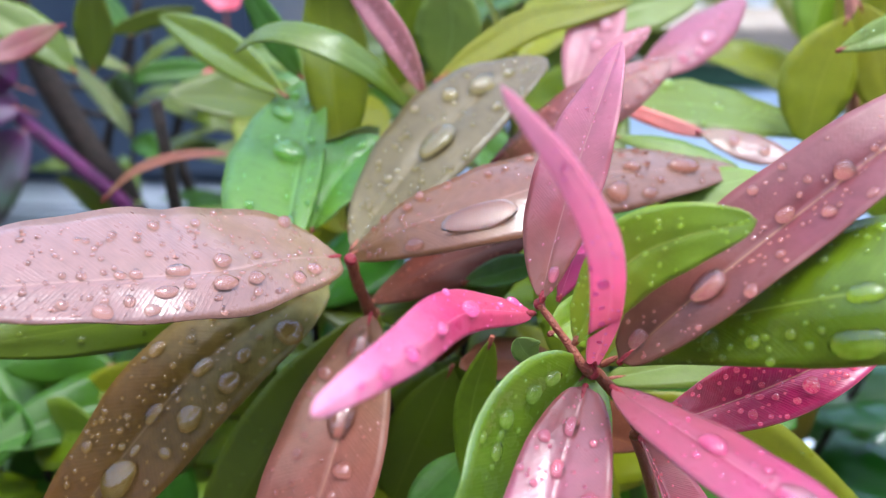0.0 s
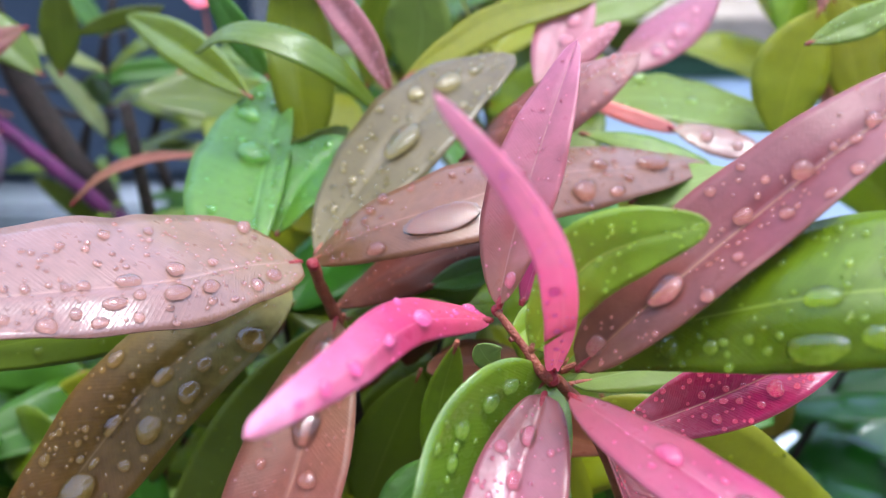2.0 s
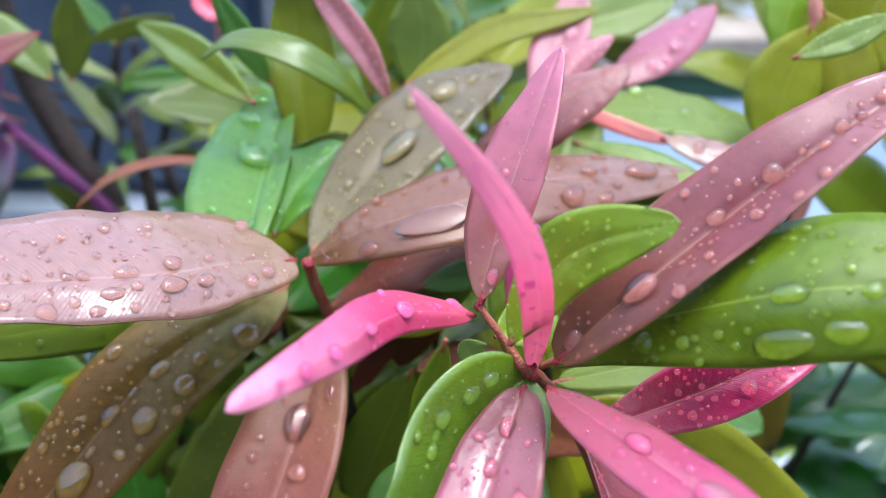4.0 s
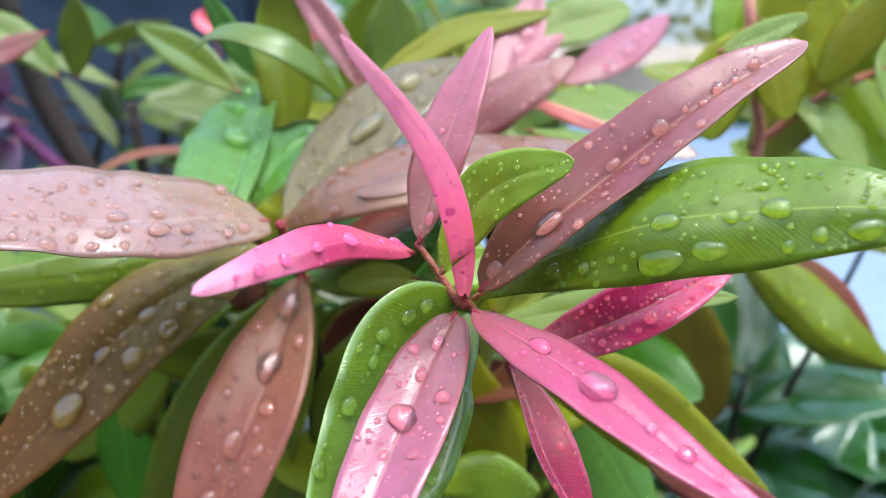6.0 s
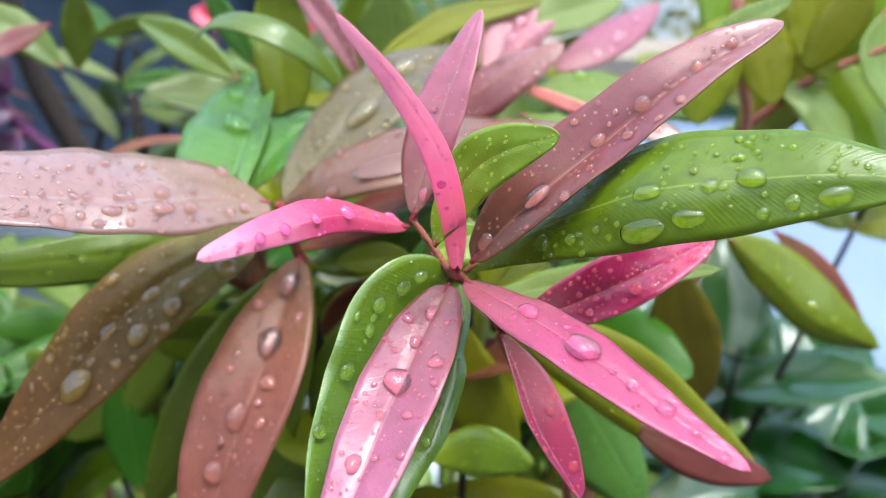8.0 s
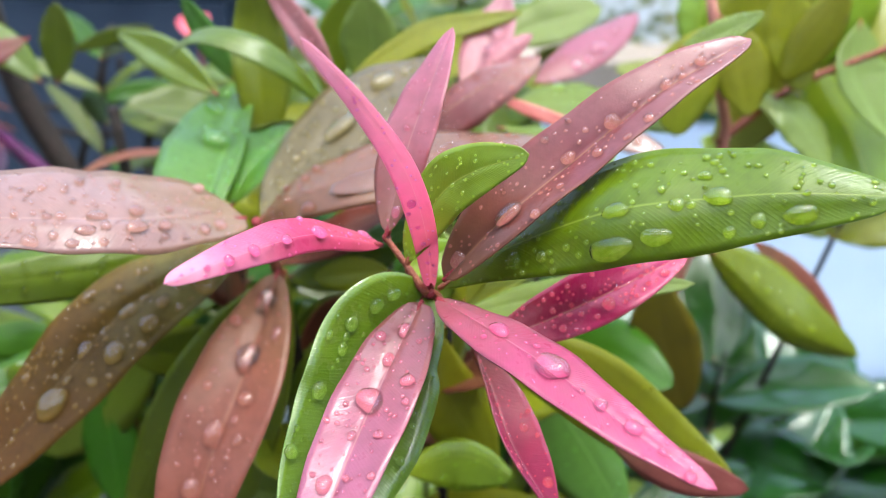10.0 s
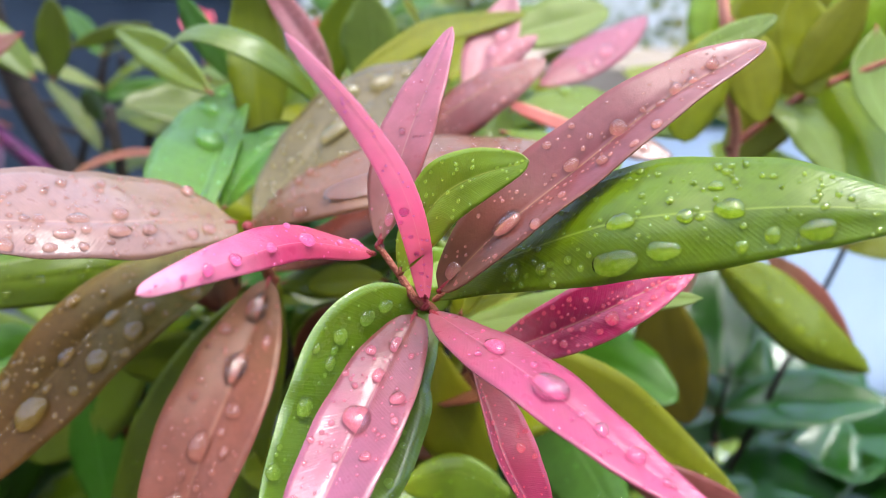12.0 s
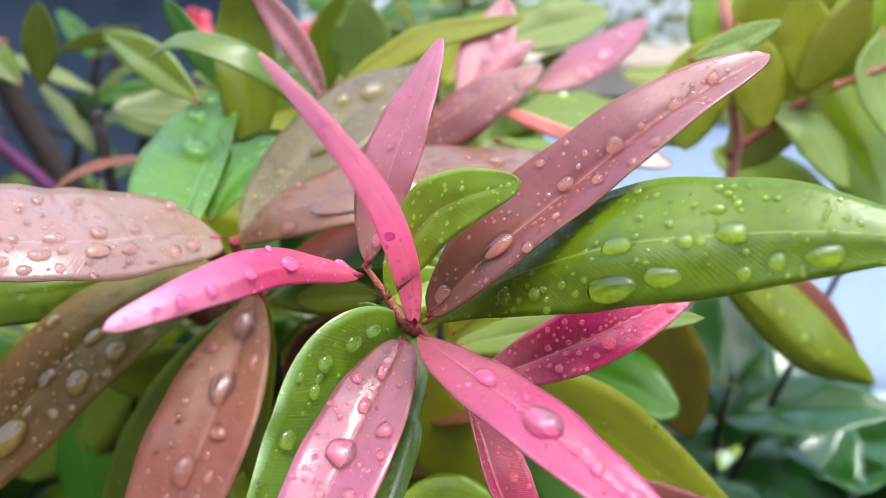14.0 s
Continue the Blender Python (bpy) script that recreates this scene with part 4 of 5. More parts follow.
leaf("D1", shrub, "dull", [(-5.51, 18.00, -11.84), (-7.25, 18.00, -13.31), (-9.09, 17.50, -15.28)], (-8.15, 18.30, -13.15), (-6.62, 17.60, -14.52), 0.5, 0.8, fine=False)
leaf("D2", shrub, "deep", [(-6.84, 17.00, -16.79), (-7.10, 17.50, -14.85), (-7.41, 18.00, -13.32)], (-7.91, 17.50, -14.87), (-6.30, 17.50, -14.83), 0.5, 0.8, fine=False)
leaf("D3", shrub, "redbrown", [(-6.87, 19.00, -13.90), (-7.36, 19.00, -15.48), (-7.70, 19.00, -17.35)], (-7.79, 19.00, -15.30), (-6.84, 19.00, -15.47), 0.5, 0.8, fine=False)
leaf("D4", shrub, "deep", [(-9.86, 20.00, -16.65), (-10.89, 19.00, -17.02), (-11.91, 18.00, -17.74)], (-11.67, 20.00, -16.70), (-10.75, 19.00, -18.29), 0.5, 0.8, fine=False)
leaf("D5", shrub, "deep", [(-9.47, 21.00, -13.53), (-10.87, 21.00, -13.37), (-12.38, 20.50, -13.34)], (-11.11, 21.30, -12.93), (-11.01, 20.70, -14.01), 0.5, 0.8, fine=False)
leaf("D6", shrub, "dull", [(-9.26, 20.00, -13.77), (-10.50, 19.50, -14.30), (-11.92, 19.00, -15.01)], (-11.07, 20.00, -14.21), (-10.37, 19.40, -14.83), 0.5, 0.8, fine=False)
leaf("D7", shrub, "dull", [(-0.20, 18.00, -10.34), (-0.82, 18.00, -10.69), (-2.10, 18.00, -12.10)], (-1.43, 18.00, -10.88), (-0.85, 18.00, -11.72), 0.5, 0.8, fine=False)
leaf("D8", shrub, "dull", [(0.84, 16.00, -10.00), (0.13, 16.00, -10.95), (-1.15, 16.00, -11.30)], (-0.02, 16.30, -10.17), (0.15, 15.70, -11.74), 0.5, 0.8, fine=False)
leaf("D9", shrub, "olive", [(1.17, 15.00, -8.35), (0.38, 15.20, -8.46), (-0.71, 15.50, -8.76)], (0.24, 15.40, -8.12), (0.33, 15.00, -8.79), 0.5, 0.8, fine=False)
leaf("E1", shrub, "dull", [(-10.81, 22.00, -14.03), (-12.30, 22.00, -15.69), (-13.76, 21.00, -16.66)], (-13.10, 22.00, -15.28), (-11.51, 21.50, -16.36), 0.5, 0.8, fine=False)
leaf("E2", shrub, "leafgreen", [(-10.73, 24.00, -14.42), (-12.53, 24.00, -15.31), (-14.19, 23.00, -15.77)], (-12.95, 24.30, -14.85), (-12.29, 23.60, -15.92), 0.5, 0.8, fine=False)
leaf("E3", shrub, "deep", [(-12.87, 20.00, -17.95), (-11.87, 20.00, -16.25), (-11.33, 20.50, -14.82)], (-12.49, 20.00, -16.06), (-11.08, 20.00, -16.44), 0.5, 0.8, fine=False)
leaf("E4", shrub, "olive", [(-8.43, 20.00, -12.74), (-9.75, 20.00, -14.24), (-10.68, 19.50, -16.23)], (-10.42, 20.20, -14.01), (-9.27, 19.70, -14.98), 0.5, 0.8, fine=False)
leaf("E5", shrub, "deep", [(-14.50, 26.00, -16.12), (-15.49, 26.00, -17.08), (-16.48, 25.00, -18.34)], (-16.05, 26.00, -16.85), (-14.83, 25.60, -17.76), 0.5, 0.8, fine=False)
leaf("N5", shrub, "bright", [(0.37, 15.00, -7.65), (1.24, 15.00, -7.39), (1.89, 15.00, -7.14)], (1.03, 15.20, -7.18), (1.24, 14.80, -7.59), 0.5, 0.8, fine=False)
leaf("B20", shrub, "paleg", [(3.95, 27.00, -4.83), (5.74, 27.50, -4.33), (7.91, 28.00, -3.77)], (5.79, 28.20, -3.48), (6.18, 26.80, -4.84), 0.5, 0.7, fine=False)
leaf("B21", shrub, "dull", [(5.78, 29.00, -5.57), (6.92, 29.00, -5.65), (8.13, 29.00, -5.54)], (6.86, 29.00, -5.19), (7.08, 29.00, -6.22), 0.5, 0.7, fine=False)
leaf("R6", shrub, "olive", [(12.40, 25.00, -2.24), (12.19, 24.70, -3.72), (11.65, 24.40, -5.42)], (10.86, 24.90, -3.77), (13.32, 24.70, -4.22), 0.5, 0.7, fine=False)
leaf("R7", shrub, "olive", [(14.48, 26.00, -1.93), (15.13, 25.60, -4.31), (15.04, 25.20, -6.61)], (13.75, 25.90, -4.02), (16.39, 25.60, -4.29), 0.5, 0.7, fine=False)
leaf("R8", shrub, "olive", [(12.59, 23.50, -4.56), (12.25, 23.20, -6.22), (11.02, 23.00, -7.61)], (11.24, 23.40, -5.93), (12.88, 23.20, -6.91), 0.5, 0.7, fine=False)
leaf("R9", shrub, "yellowg", [(11.49, 26.00, -2.15), (10.83, 25.60, -3.34), (10.47, 25.20, -4.87)], (10.04, 25.90, -3.56), (11.95, 25.60, -3.66), 0.5, 0.7, fine=False)
leaf("R10", shrub, "yellowg", [(15.80, 24.60, -2.15), (14.79, 24.40, -3.47), (13.79, 24.20, -5.00)], (14.09, 24.90, -3.20), (15.42, 24.20, -4.45), 0.5, 0.7, fine=False)


drops("L1", "pale brown leaf", (0.696, -0.10, 0.075, 1.00, 0), (0.603, -0.64, 0.071, 1.00, 0), (0.657, -0.60, 0.052, 1.00, 0), (0.503, -0.74, 0.092, 1.00, 0), (0.558, -0.57, 0.063, 1.00, 0), (0.548, -0.36, 0.062, 1.00, 0), (0.353, -0.76, 0.077, 1.50, 40), (0.260, -0.90, 0.060, 1.00, 0), (0.196, -0.90, 0.061, 1.00, 0), (0.090, -0.88, 0.126, 1.40, 60), (0.202, 0.67, 0.127, 1.00, 0), (0.125, 0.52, 0.131, 1.20, 0), (0.590, -0.05, 0.095, 1.00, 0), (0.622, -0.05, 0.068, 1.30, 0), (0.651, -0.14, 0.051, 1.00, 0), (0.500, -0.07, 0.116, 1.60, 0), (0.385, -0.17, 0.121, 1.40, 0), (0.420, 0.45, 0.135, 1.60, 0))
drops("L1", "pale brown leaf", (0.340, 0.45, 0.112, 1.50, 0), (0.545, 0.50, 0.103, 1.70, 0), (0.494, 0.40, 0.088, 1.00, 0), (0.510, 0.79, 0.086, 1.00, 0), (0.622, 0.60, 0.092, 1.00, 0), (0.683, 0.81, 0.139, 1.00, 0), (0.583, 0.79, 0.084, 1.60, 0), (0.272, -0.17, 0.077, 1.40, 0), (0.353, 0.69, 0.065, 1.40, 0), (0.298, 0.79, 0.057, 1.60, 0), (0.446, 0.69, 0.053, 1.40, 0), (0.750, 0.62, 0.080, 1.00, 0), (0.696, 0.48, 0.049, 1.00, 0), (0.429, -0.43, 0.046, 1.00, 0), (0.292, -0.50, 0.048, 1.00, 0), (0.452, -0.90, 0.048, 1.00, 0), (0.731, -0.14, 0.050, 1.00, 0))
drops("F1", "magenta leaf", (0.308, -0.14, 0.132, 1.20, 0), (0.510, 0.02, 0.087, 1.30, 0), (0.689, 0.07, 0.095, 1.00, 0), (0.788, 0.17, 0.085, 1.00, 0), (0.064, -0.90, 0.075, 1.50, 0), (0.147, -0.40, 0.057, 1.00, 0), (0.045, -0.71, 0.050, 1.00, 0), (0.340, -0.90, 0.062, 1.00, 0), (0.862, 0.14, 0.051, 1.00, 0))
drops("F3", "tall magenta leaf", (0.458, -0.48, 0.079, 1.00, 0), (0.417, -0.79, 0.037, 1.00, 0), (0.349, -0.52, 0.038, 1.00, 0), (0.269, -0.38, 0.047, 1.00, 0), (0.170, -0.21, 0.040, 1.00, 0))
drops("F4", "rosy brown leaf", (0.849, -0.29, 0.101, 1.00, 0), (0.737, -0.12, 0.108, 1.00, 0), (0.686, 0.14, 0.084, 1.00, 0), (0.638, 0.81, 0.090, 1.00, 0), (0.577, -0.17, 0.132, 1.10, 0), (0.647, -0.17, 0.054, 1.00, 0), (0.785, -0.10, 0.070, 1.00, 0), (0.798, -0.38, 0.047, 1.00, 0), (0.785, 0.81, 0.045, 1.00, 0), (0.718, 0.64, 0.038, 1.00, 0), (0.881, 0.50, 0.039, 1.00, 0), (0.952, -0.05, 0.039, 1.00, 0), (0.500, -0.86, 0.055, 1.00, 0), (0.574, 0.83, 0.060, 1.50, 0), (0.426, -0.83, 0.071, 1.00, 0), (0.516, -0.45, 0.055, 1.00, 0), (0.237, 0.14, 0.210, 1.25, 0), (0.282, 0.90, 0.097, 1.00, 0))
drops("F4", "rosy brown leaf", (0.372, 0.62, 0.068, 1.00, 0), (0.439, -0.19, 0.101, 1.30, 0), (0.497, 0.55, 0.091, 1.00, 0), (0.061, -0.19, 0.120, 1.40, 0), (0.173, 0.86, 0.046, 1.00, 0))
drops("F5", "large green leaf", (0.221, 0.55, 0.143, 1.00, 0), (0.298, 0.62, 0.100, 1.00, 0), (0.365, 0.55, 0.067, 1.00, 0), (0.487, 0.05, 0.137, 1.50, 0), (0.468, 0.74, 0.194, 1.80, 0), (0.683, -0.02, 0.144, 1.50, 0), (0.606, 0.12, 0.105, 1.20, 0), (0.564, 0.67, 0.147, 1.60, 0), (0.753, 0.62, 0.114, 1.00, 0), (0.827, 0.60, 0.152, 1.50, 0), (0.699, 0.74, 0.095, 1.00, 0), (0.660, -0.50, 0.084, 1.20, 0), (0.663, -0.83, 0.064, 1.00, 0), (0.708, -0.86, 0.049, 1.00, 0), (0.522, -0.86, 0.060, 1.00, 0), (0.558, -0.76, 0.051, 1.00, 0), (0.580, -0.29, 0.064, 1.00, 0), (0.622, -0.57, 0.050, 1.00, 0))
drops("F5", "large green leaf", (0.583, -0.62, 0.036, 1.00, 0), (0.821, -0.21, 0.053, 1.00, 0), (0.827, -0.45, 0.033, 1.00, 0), (0.804, -0.76, 0.034, 1.00, 0), (0.792, 0.88, 0.046, 1.00, 0), (0.686, -0.67, 0.035, 1.00, 0), (0.638, -0.45, 0.035, 1.00, 0), (0.766, -0.45, 0.034, 1.00, 0))
drops("F8", "crimson leaf", (0.574, 0.50, 0.127, 1.00, 0), (0.856, 0.55, 0.086, 1.00, 0), (0.641, -0.05, 0.069, 1.00, 0), (0.487, 0.00, 0.069, 1.00, 0), (0.362, 0.64, 0.077, 1.00, 0), (0.510, 0.69, 0.059, 1.00, 0), (0.349, -0.29, 0.061, 1.00, 0), (0.635, 0.69, 0.050, 1.00, 0), (0.689, 0.71, 0.051, 1.00, 0), (0.731, 0.64, 0.051, 1.00, 0), (0.798, -0.17, 0.043, 1.00, 0), (0.942, -0.07, 0.052, 1.00, 0), (0.574, -0.79, 0.052, 1.00, 0), (0.699, 0.00, 0.043, 1.00, 0), (0.455, 0.38, 0.060, 1.00, 0), (0.452, -0.76, 0.052, 1.00, 0))
drops("F9", "pink leaf", (0.417, -0.12, 0.221, 1.00, 0), (0.256, -0.14, 0.108, 1.20, 0), (0.131, -0.12, 0.120, 1.20, 0), (0.333, 0.69, 0.119, 1.00, 0), (0.535, 0.57, 0.084, 1.00, 0), (0.542, -0.21, 0.064, 1.40, 0), (0.186, -0.69, 0.087, 1.20, 0), (0.413, 0.81, 0.065, 1.00, 0), (0.314, -0.57, 0.053, 1.00, 0), (0.449, -0.67, 0.051, 1.00, 0), (0.487, -0.76, 0.043, 1.00, 0), (0.516, -0.67, 0.043, 1.00, 0), (0.519, -0.90, 0.057, 1.00, 0), (0.705, -0.40, 0.121, 1.20, 0), (0.660, 0.81, 0.067, 1.00, 0), (0.673, 0.24, 0.061, 1.00, 0), (0.686, -0.76, 0.047, 1.00, 0), (0.587, -0.83, 0.042, 1.00, 0))
drops("F9", "pink leaf", (0.170, 0.64, 0.055, 1.00, 0), (0.285, -0.90, 0.054, 1.00, 0))
drops("F10", "broad green leaf", (0.250, -0.67, 0.119, 1.20, 0), (0.481, -0.76, 0.136, 1.20, 0), (0.689, -0.90, 0.123, 1.00, 0), (0.314, -0.62, 0.094, 1.30, 0), (0.577, 0.83, 0.084, 1.00, 0), (0.301, -0.86, 0.062, 1.40, 0), (0.282, -0.64, 0.063, 1.30, 0), (0.109, -0.57, 0.099, 1.50, 0), (0.173, -0.57, 0.114, 1.40, 0), (0.625, -0.90, 0.051, 1.00, 0), (0.465, 0.81, 0.055, 1.00, 0), (0.051, 0.60, 0.050, 1.00, 0))
drops("F7", "long magenta leaf", (0.510, -0.02, 0.210, 1.30, 0), (0.308, -0.19, 0.137, 1.30, 0), (0.769, -0.14, 0.126, 1.00, 0), (0.673, -0.02, 0.103, 1.00, 0), (0.939, 0.64, 0.090, 1.00, 0), (0.856, 0.05, 0.062, 1.00, 0), (0.612, 0.02, 0.059, 1.00, 0), (0.426, -0.45, 0.056, 1.00, 0), (0.304, 0.55, 0.050, 1.00, 0))
drops("F11", "narrow red leaf", (0.513, 0.60, 0.083, 1.00, 0), (0.837, 0.64, 0.099, 1.00, 0), (0.587, 0.86, 0.050, 1.00, 0), (0.433, 0.88, 0.050, 1.00, 0), (0.679, -0.90, 0.064, 1.00, 0), (0.343, -0.21, 0.051, 1.00, 0), (0.519, 0.02, 0.058, 1.00, 0))
drops("F2", "upright pink leaf", (0.481, -0.29, 0.059, 1.00, 0), (0.099, 0.55, 0.083, 1.40, 0), (0.721, -0.40, 0.034, 1.00, 0))
drops("L2", "olive brown leaf", (0.157, 0.71, 0.272, 1.00, 0), (0.349, 0.67, 0.180, 1.30, 0), (0.365, 0.12, 0.164, 1.30, 0), (0.279, 0.50, 0.128, 1.30, 0), (0.513, -0.05, 0.143, 1.50, 0), (0.471, 0.60, 0.222, 1.20, 0), (0.407, 0.86, 0.106, 1.00, 0), (0.253, 0.79, 0.091, 1.00, 0), (0.564, 0.64, 0.114, 1.00, 0), (0.404, -0.83, 0.119, 1.60, 0), (0.340, -0.57, 0.092, 1.00, 0), (0.276, -0.67, 0.075, 1.00, 0), (0.654, -0.76, 0.097, 1.20, 0), (0.667, 0.33, 0.279, 1.40, 0), (0.442, 0.02, 0.072, 1.60, 0), (0.599, 0.19, 0.070, 1.80, 0), (0.526, 0.81, 0.079, 1.00, 0), (0.407, -0.43, 0.064, 1.00, 0))
drops("L2", "olive brown leaf", (0.221, 0.40, 0.065, 1.00, 0), (0.571, -0.83, 0.062, 1.00, 0), (0.551, -0.45, 0.071, 1.00, 0), (0.628, -0.90, 0.053, 1.00, 0), (0.609, -0.19, 0.071, 1.00, 0), (0.308, 0.05, 0.055, 2.00, 0))
drops("L3", "reddish brown leaf", (0.099, -0.10, 0.256, 1.35, 0), (0.189, -0.76, 0.142, 1.00, 0), (0.298, -0.07, 0.288, 1.25, 0), (0.426, 0.36, 0.176, 1.00, 0), (0.545, -0.17, 0.213, 1.40, 0), (0.702, -0.29, 0.199, 1.20, 0), (0.542, 0.55, 0.101, 1.40, 0), (0.417, -0.64, 0.104, 1.00, 0), (0.365, -0.64, 0.073, 1.00, 0), (0.490, 0.31, 0.082, 1.30, 0), (0.208, 0.64, 0.108, 1.60, 0), (0.256, -0.83, 0.064, 1.00, 0), (0.490, -0.57, 0.061, 1.00, 0), (0.526, -0.52, 0.051, 1.00, 0), (0.571, -0.76, 0.051, 1.00, 0), (0.647, 0.24, 0.080, 1.00, 0), (0.599, 0.48, 0.080, 1.00, 0), (0.647, -0.69, 0.060, 1.00, 0))
drops("L3", "reddish brown leaf", (0.625, -0.31, 0.070, 2.00, 0))
drops("L5", "brown leaf with the pool", (0.324, 0.40, 0.278, 2.70, 0), (0.853, -0.12, 0.205, 1.90, 0), (0.635, 0.64, 0.210, 1.20, 0), (0.186, 0.71, 0.127, 1.50, 0), (0.718, 0.79, 0.117, 1.50, 0), (0.712, -0.17, 0.129, 1.50, 0), (0.202, -0.90, 0.105, 1.00, 0), (0.173, -0.74, 0.094, 1.00, 0), (0.106, -0.90, 0.086, 1.00, 0), (0.516, -0.83, 0.098, 1.00, 0), (0.772, -0.86, 0.083, 1.00, 0), (0.442, -0.74, 0.067, 1.00, 0), (0.388, -0.74, 0.075, 1.00, 0), (0.644, -0.33, 0.079, 1.00, 0), (0.724, -0.69, 0.071, 1.00, 0), (0.766, 0.50, 0.079, 1.30, 0))
drops("L6", "olive brown leaf behind", (0.449, 0.17, 0.336, 1.60, 0), (0.641, -0.52, 0.187, 1.00, 0), (0.740, -0.26, 0.222, 1.60, 0), (0.260, -0.33, 0.104, 1.00, 0), (0.532, -0.81, 0.098, 1.00, 0), (0.154, -0.38, 0.082, 1.30, 0), (0.423, -0.60, 0.085, 1.00, 0), (0.369, -0.62, 0.074, 1.00, 0), (0.519, -0.45, 0.075, 1.00, 0), (0.683, 0.64, 0.097, 1.40, 0), (0.276, -0.67, 0.063, 1.00, 0), (0.330, 0.21, 0.073, 1.00, 0), (0.846, -0.21, 0.101, 1.50, 0))
drops("L8", "bright green leaf", (0.52, -0.26, 0.3, 1.35, 70), (0.756, -0.60, 0.212, 1.50, 60), (0.878, -0.60, 0.13, 1.00, 0), (0.244, -0.67, 0.106, 1.00, 0), (0.599, -0.50, 0.091, 1.00, 0), (0.587, 0.38, 0.101, 1.00, 0), (0.173, 0.17, 0.125, 1.50, 0), (0.163, -0.74, 0.084, 1.00, 0), (0.824, -0.19, 0.095, 1.00, 0), (0.244, 0.79, 0.062, 1.00, 0))
drops("L9", "green leaf", (0.359, -0.43, 0.072, 1.00, 0), (0.647, -0.29, 0.073, 1.00, 0), (0.846, -0.36, 0.096, 1.50, 0), (0.205, -0.21, 0.081, 1.00, 0))
drops("B4", "pink leaf behind", (0.486, 0.46, 0.239, 1.30, 0), (0.361, 0.62, 0.152, 1.00, 0), (0.271, 0.54, 0.165, 1.00, 0), (0.715, 0.21, 0.116, 1.00, 0))
drops("B1", "pink leaf behind", (0.625, 0.33, 0.184, 1.00, 0), (0.451, 0.29, 0.169, 1.00, 0), (0.743, 0.04, 0.111, 1.00, 0))
drops("B6", "small brown leaf", (0.368, -0.17, 0.159, 1.00, 0), (0.681, -0.12, 0.146, 1.00, 0))
drops("B5", "pale green leaf", (0.292, -0.88, 0.173, 1.00, 0), (0.514, -0.04, 0.117, 1.50, 0))
drops("B11", "pale rose leaf", (0.257, 0.42, 0.082, 1.00, 0), (0.146, 0.21, 0.071, 1.00, 0), (0.424, 0.33, 0.070, 1.00, 0))
drops("B3", "brown leaf behind", (0.771, 0.75, 0.073, 1.00, 0), (0.701, 0.79, 0.073, 1.00, 0), (0.840, 0.71, 0.063, 1.00, 0), (0.646, 0.83, 0.073, 1.00, 0))
drops("N3", "small magenta leaf", (0.667, 0.17, 0.123, 1.00, 0))
drops("RB1", "olive leaf", (0.375, -0.29, 0.132, 1.00, 0), (0.528, -0.21, 0.146, 1.00, 0), (0.292, -0.42, 0.117, 1.00, 0), (0.667, -0.29, 0.132, 1.00, 0))
drops("L10", "green leaf", (0.567, 0.02, 0.086, 1.00, 0), (0.673, 0.48, 0.075, 1.00, 0), (0.423, -0.21, 0.077, 1.00, 0))
sprinkle("L1", 276, 0.0200, 0.0550, 1)
sprinkle("L2", 179, 0.0260, 0.0660, 2)
sprinkle("L3", 149, 0.0200, 0.0500, 3)
sprinkle("L5", 172, 0.0240, 0.0700, 4)
sprinkle("L6", 120, 0.0300, 0.0700, 5)
sprinkle("F4", 149, 0.0180, 0.0390, 6)
sprinkle("F5", 170, 0.0240, 0.0600, 7)
sprinkle("F8", 150, 0.0240, 0.0520, 8)
sprinkle("F9", 128, 0.0180, 0.0390, 9)
sprinkle("F7", 57, 0.0180, 0.0390, 10)
sprinkle("F2", 35, 0.0180, 0.0280, 11)
sprinkle("F3", 28, 0.0180, 0.0280, 12)
sprinkle("F1", 35, 0.0180, 0.0330, 13)
sprinkle("F10", 86, 0.0200, 0.0440, 14)
sprinkle("F6", 60, 0.0220, 0.0400, 15)
sprinkle("F11", 67, 0.0180, 0.0280, 16)
sprinkle("L8", 57, 0.0260, 0.0660, 17)
sprinkle("L9", 49, 0.0260, 0.0550, 18)
sprinkle("B3", 110, 0.0340, 0.0700, 19)
sprinkle("B5", 28, 0.0340, 0.0660, 20)
sprinkle("B11", 57, 0.0200, 0.0390, 21)
sprinkle("B4", 20, 0.0340, 0.0550, 22)
sprinkle("RB1", 57, 0.0340, 0.0660, 23)
sprinkle("L10", 42, 0.0340, 0.0550, 24)
sprinkle("B2", 28, 0.0340, 0.0440, 25)
sprinkle("C1", 28, 0.0340, 0.0550, 26)
sprinkle("L4", 42, 0.0340, 0.0550, 27)
sprinkle("R2", 42, 0.0260, 0.0440, 28)
sprinkle("C2", 28, 0.0340, 0.0550, 29)
sprinkle("C4", 28, 0.0260, 0.0440, 30)
sprinkle("L7", 35, 0.0260, 0.0550, 31)
sprinkle("B6", 20, 0.0340, 0.0550, 32)

# ---- behind: other plants and objects ----
def lance(rnd, base, way, length, width, droop, facing):
    """Midrib, left and right points (cm) of a drooping leaf."""
    base, way = np.array(base, float), np.array(way, float)
    way /= np.linalg.norm(way)
    side = np.cross(way, facing)
    side /= np.linalg.norm(side)
    mids = [base + way * length * k - np.array((0, 0, 1)) * droop * length * k * k for k in (0, 0.33, 0.66, 1)]
    up = np.cross(side, way)
    c = base + way * length * 0.45 - np.array((0, 0, 1)) * droop * length * 0.2
    fold = np.sign(up[2]) * up * width * rnd.uniform(0.05, 0.35)
    return [tuple(m) for m in mids], tuple(c + side * width + fold), tuple(c - side * width + fold)


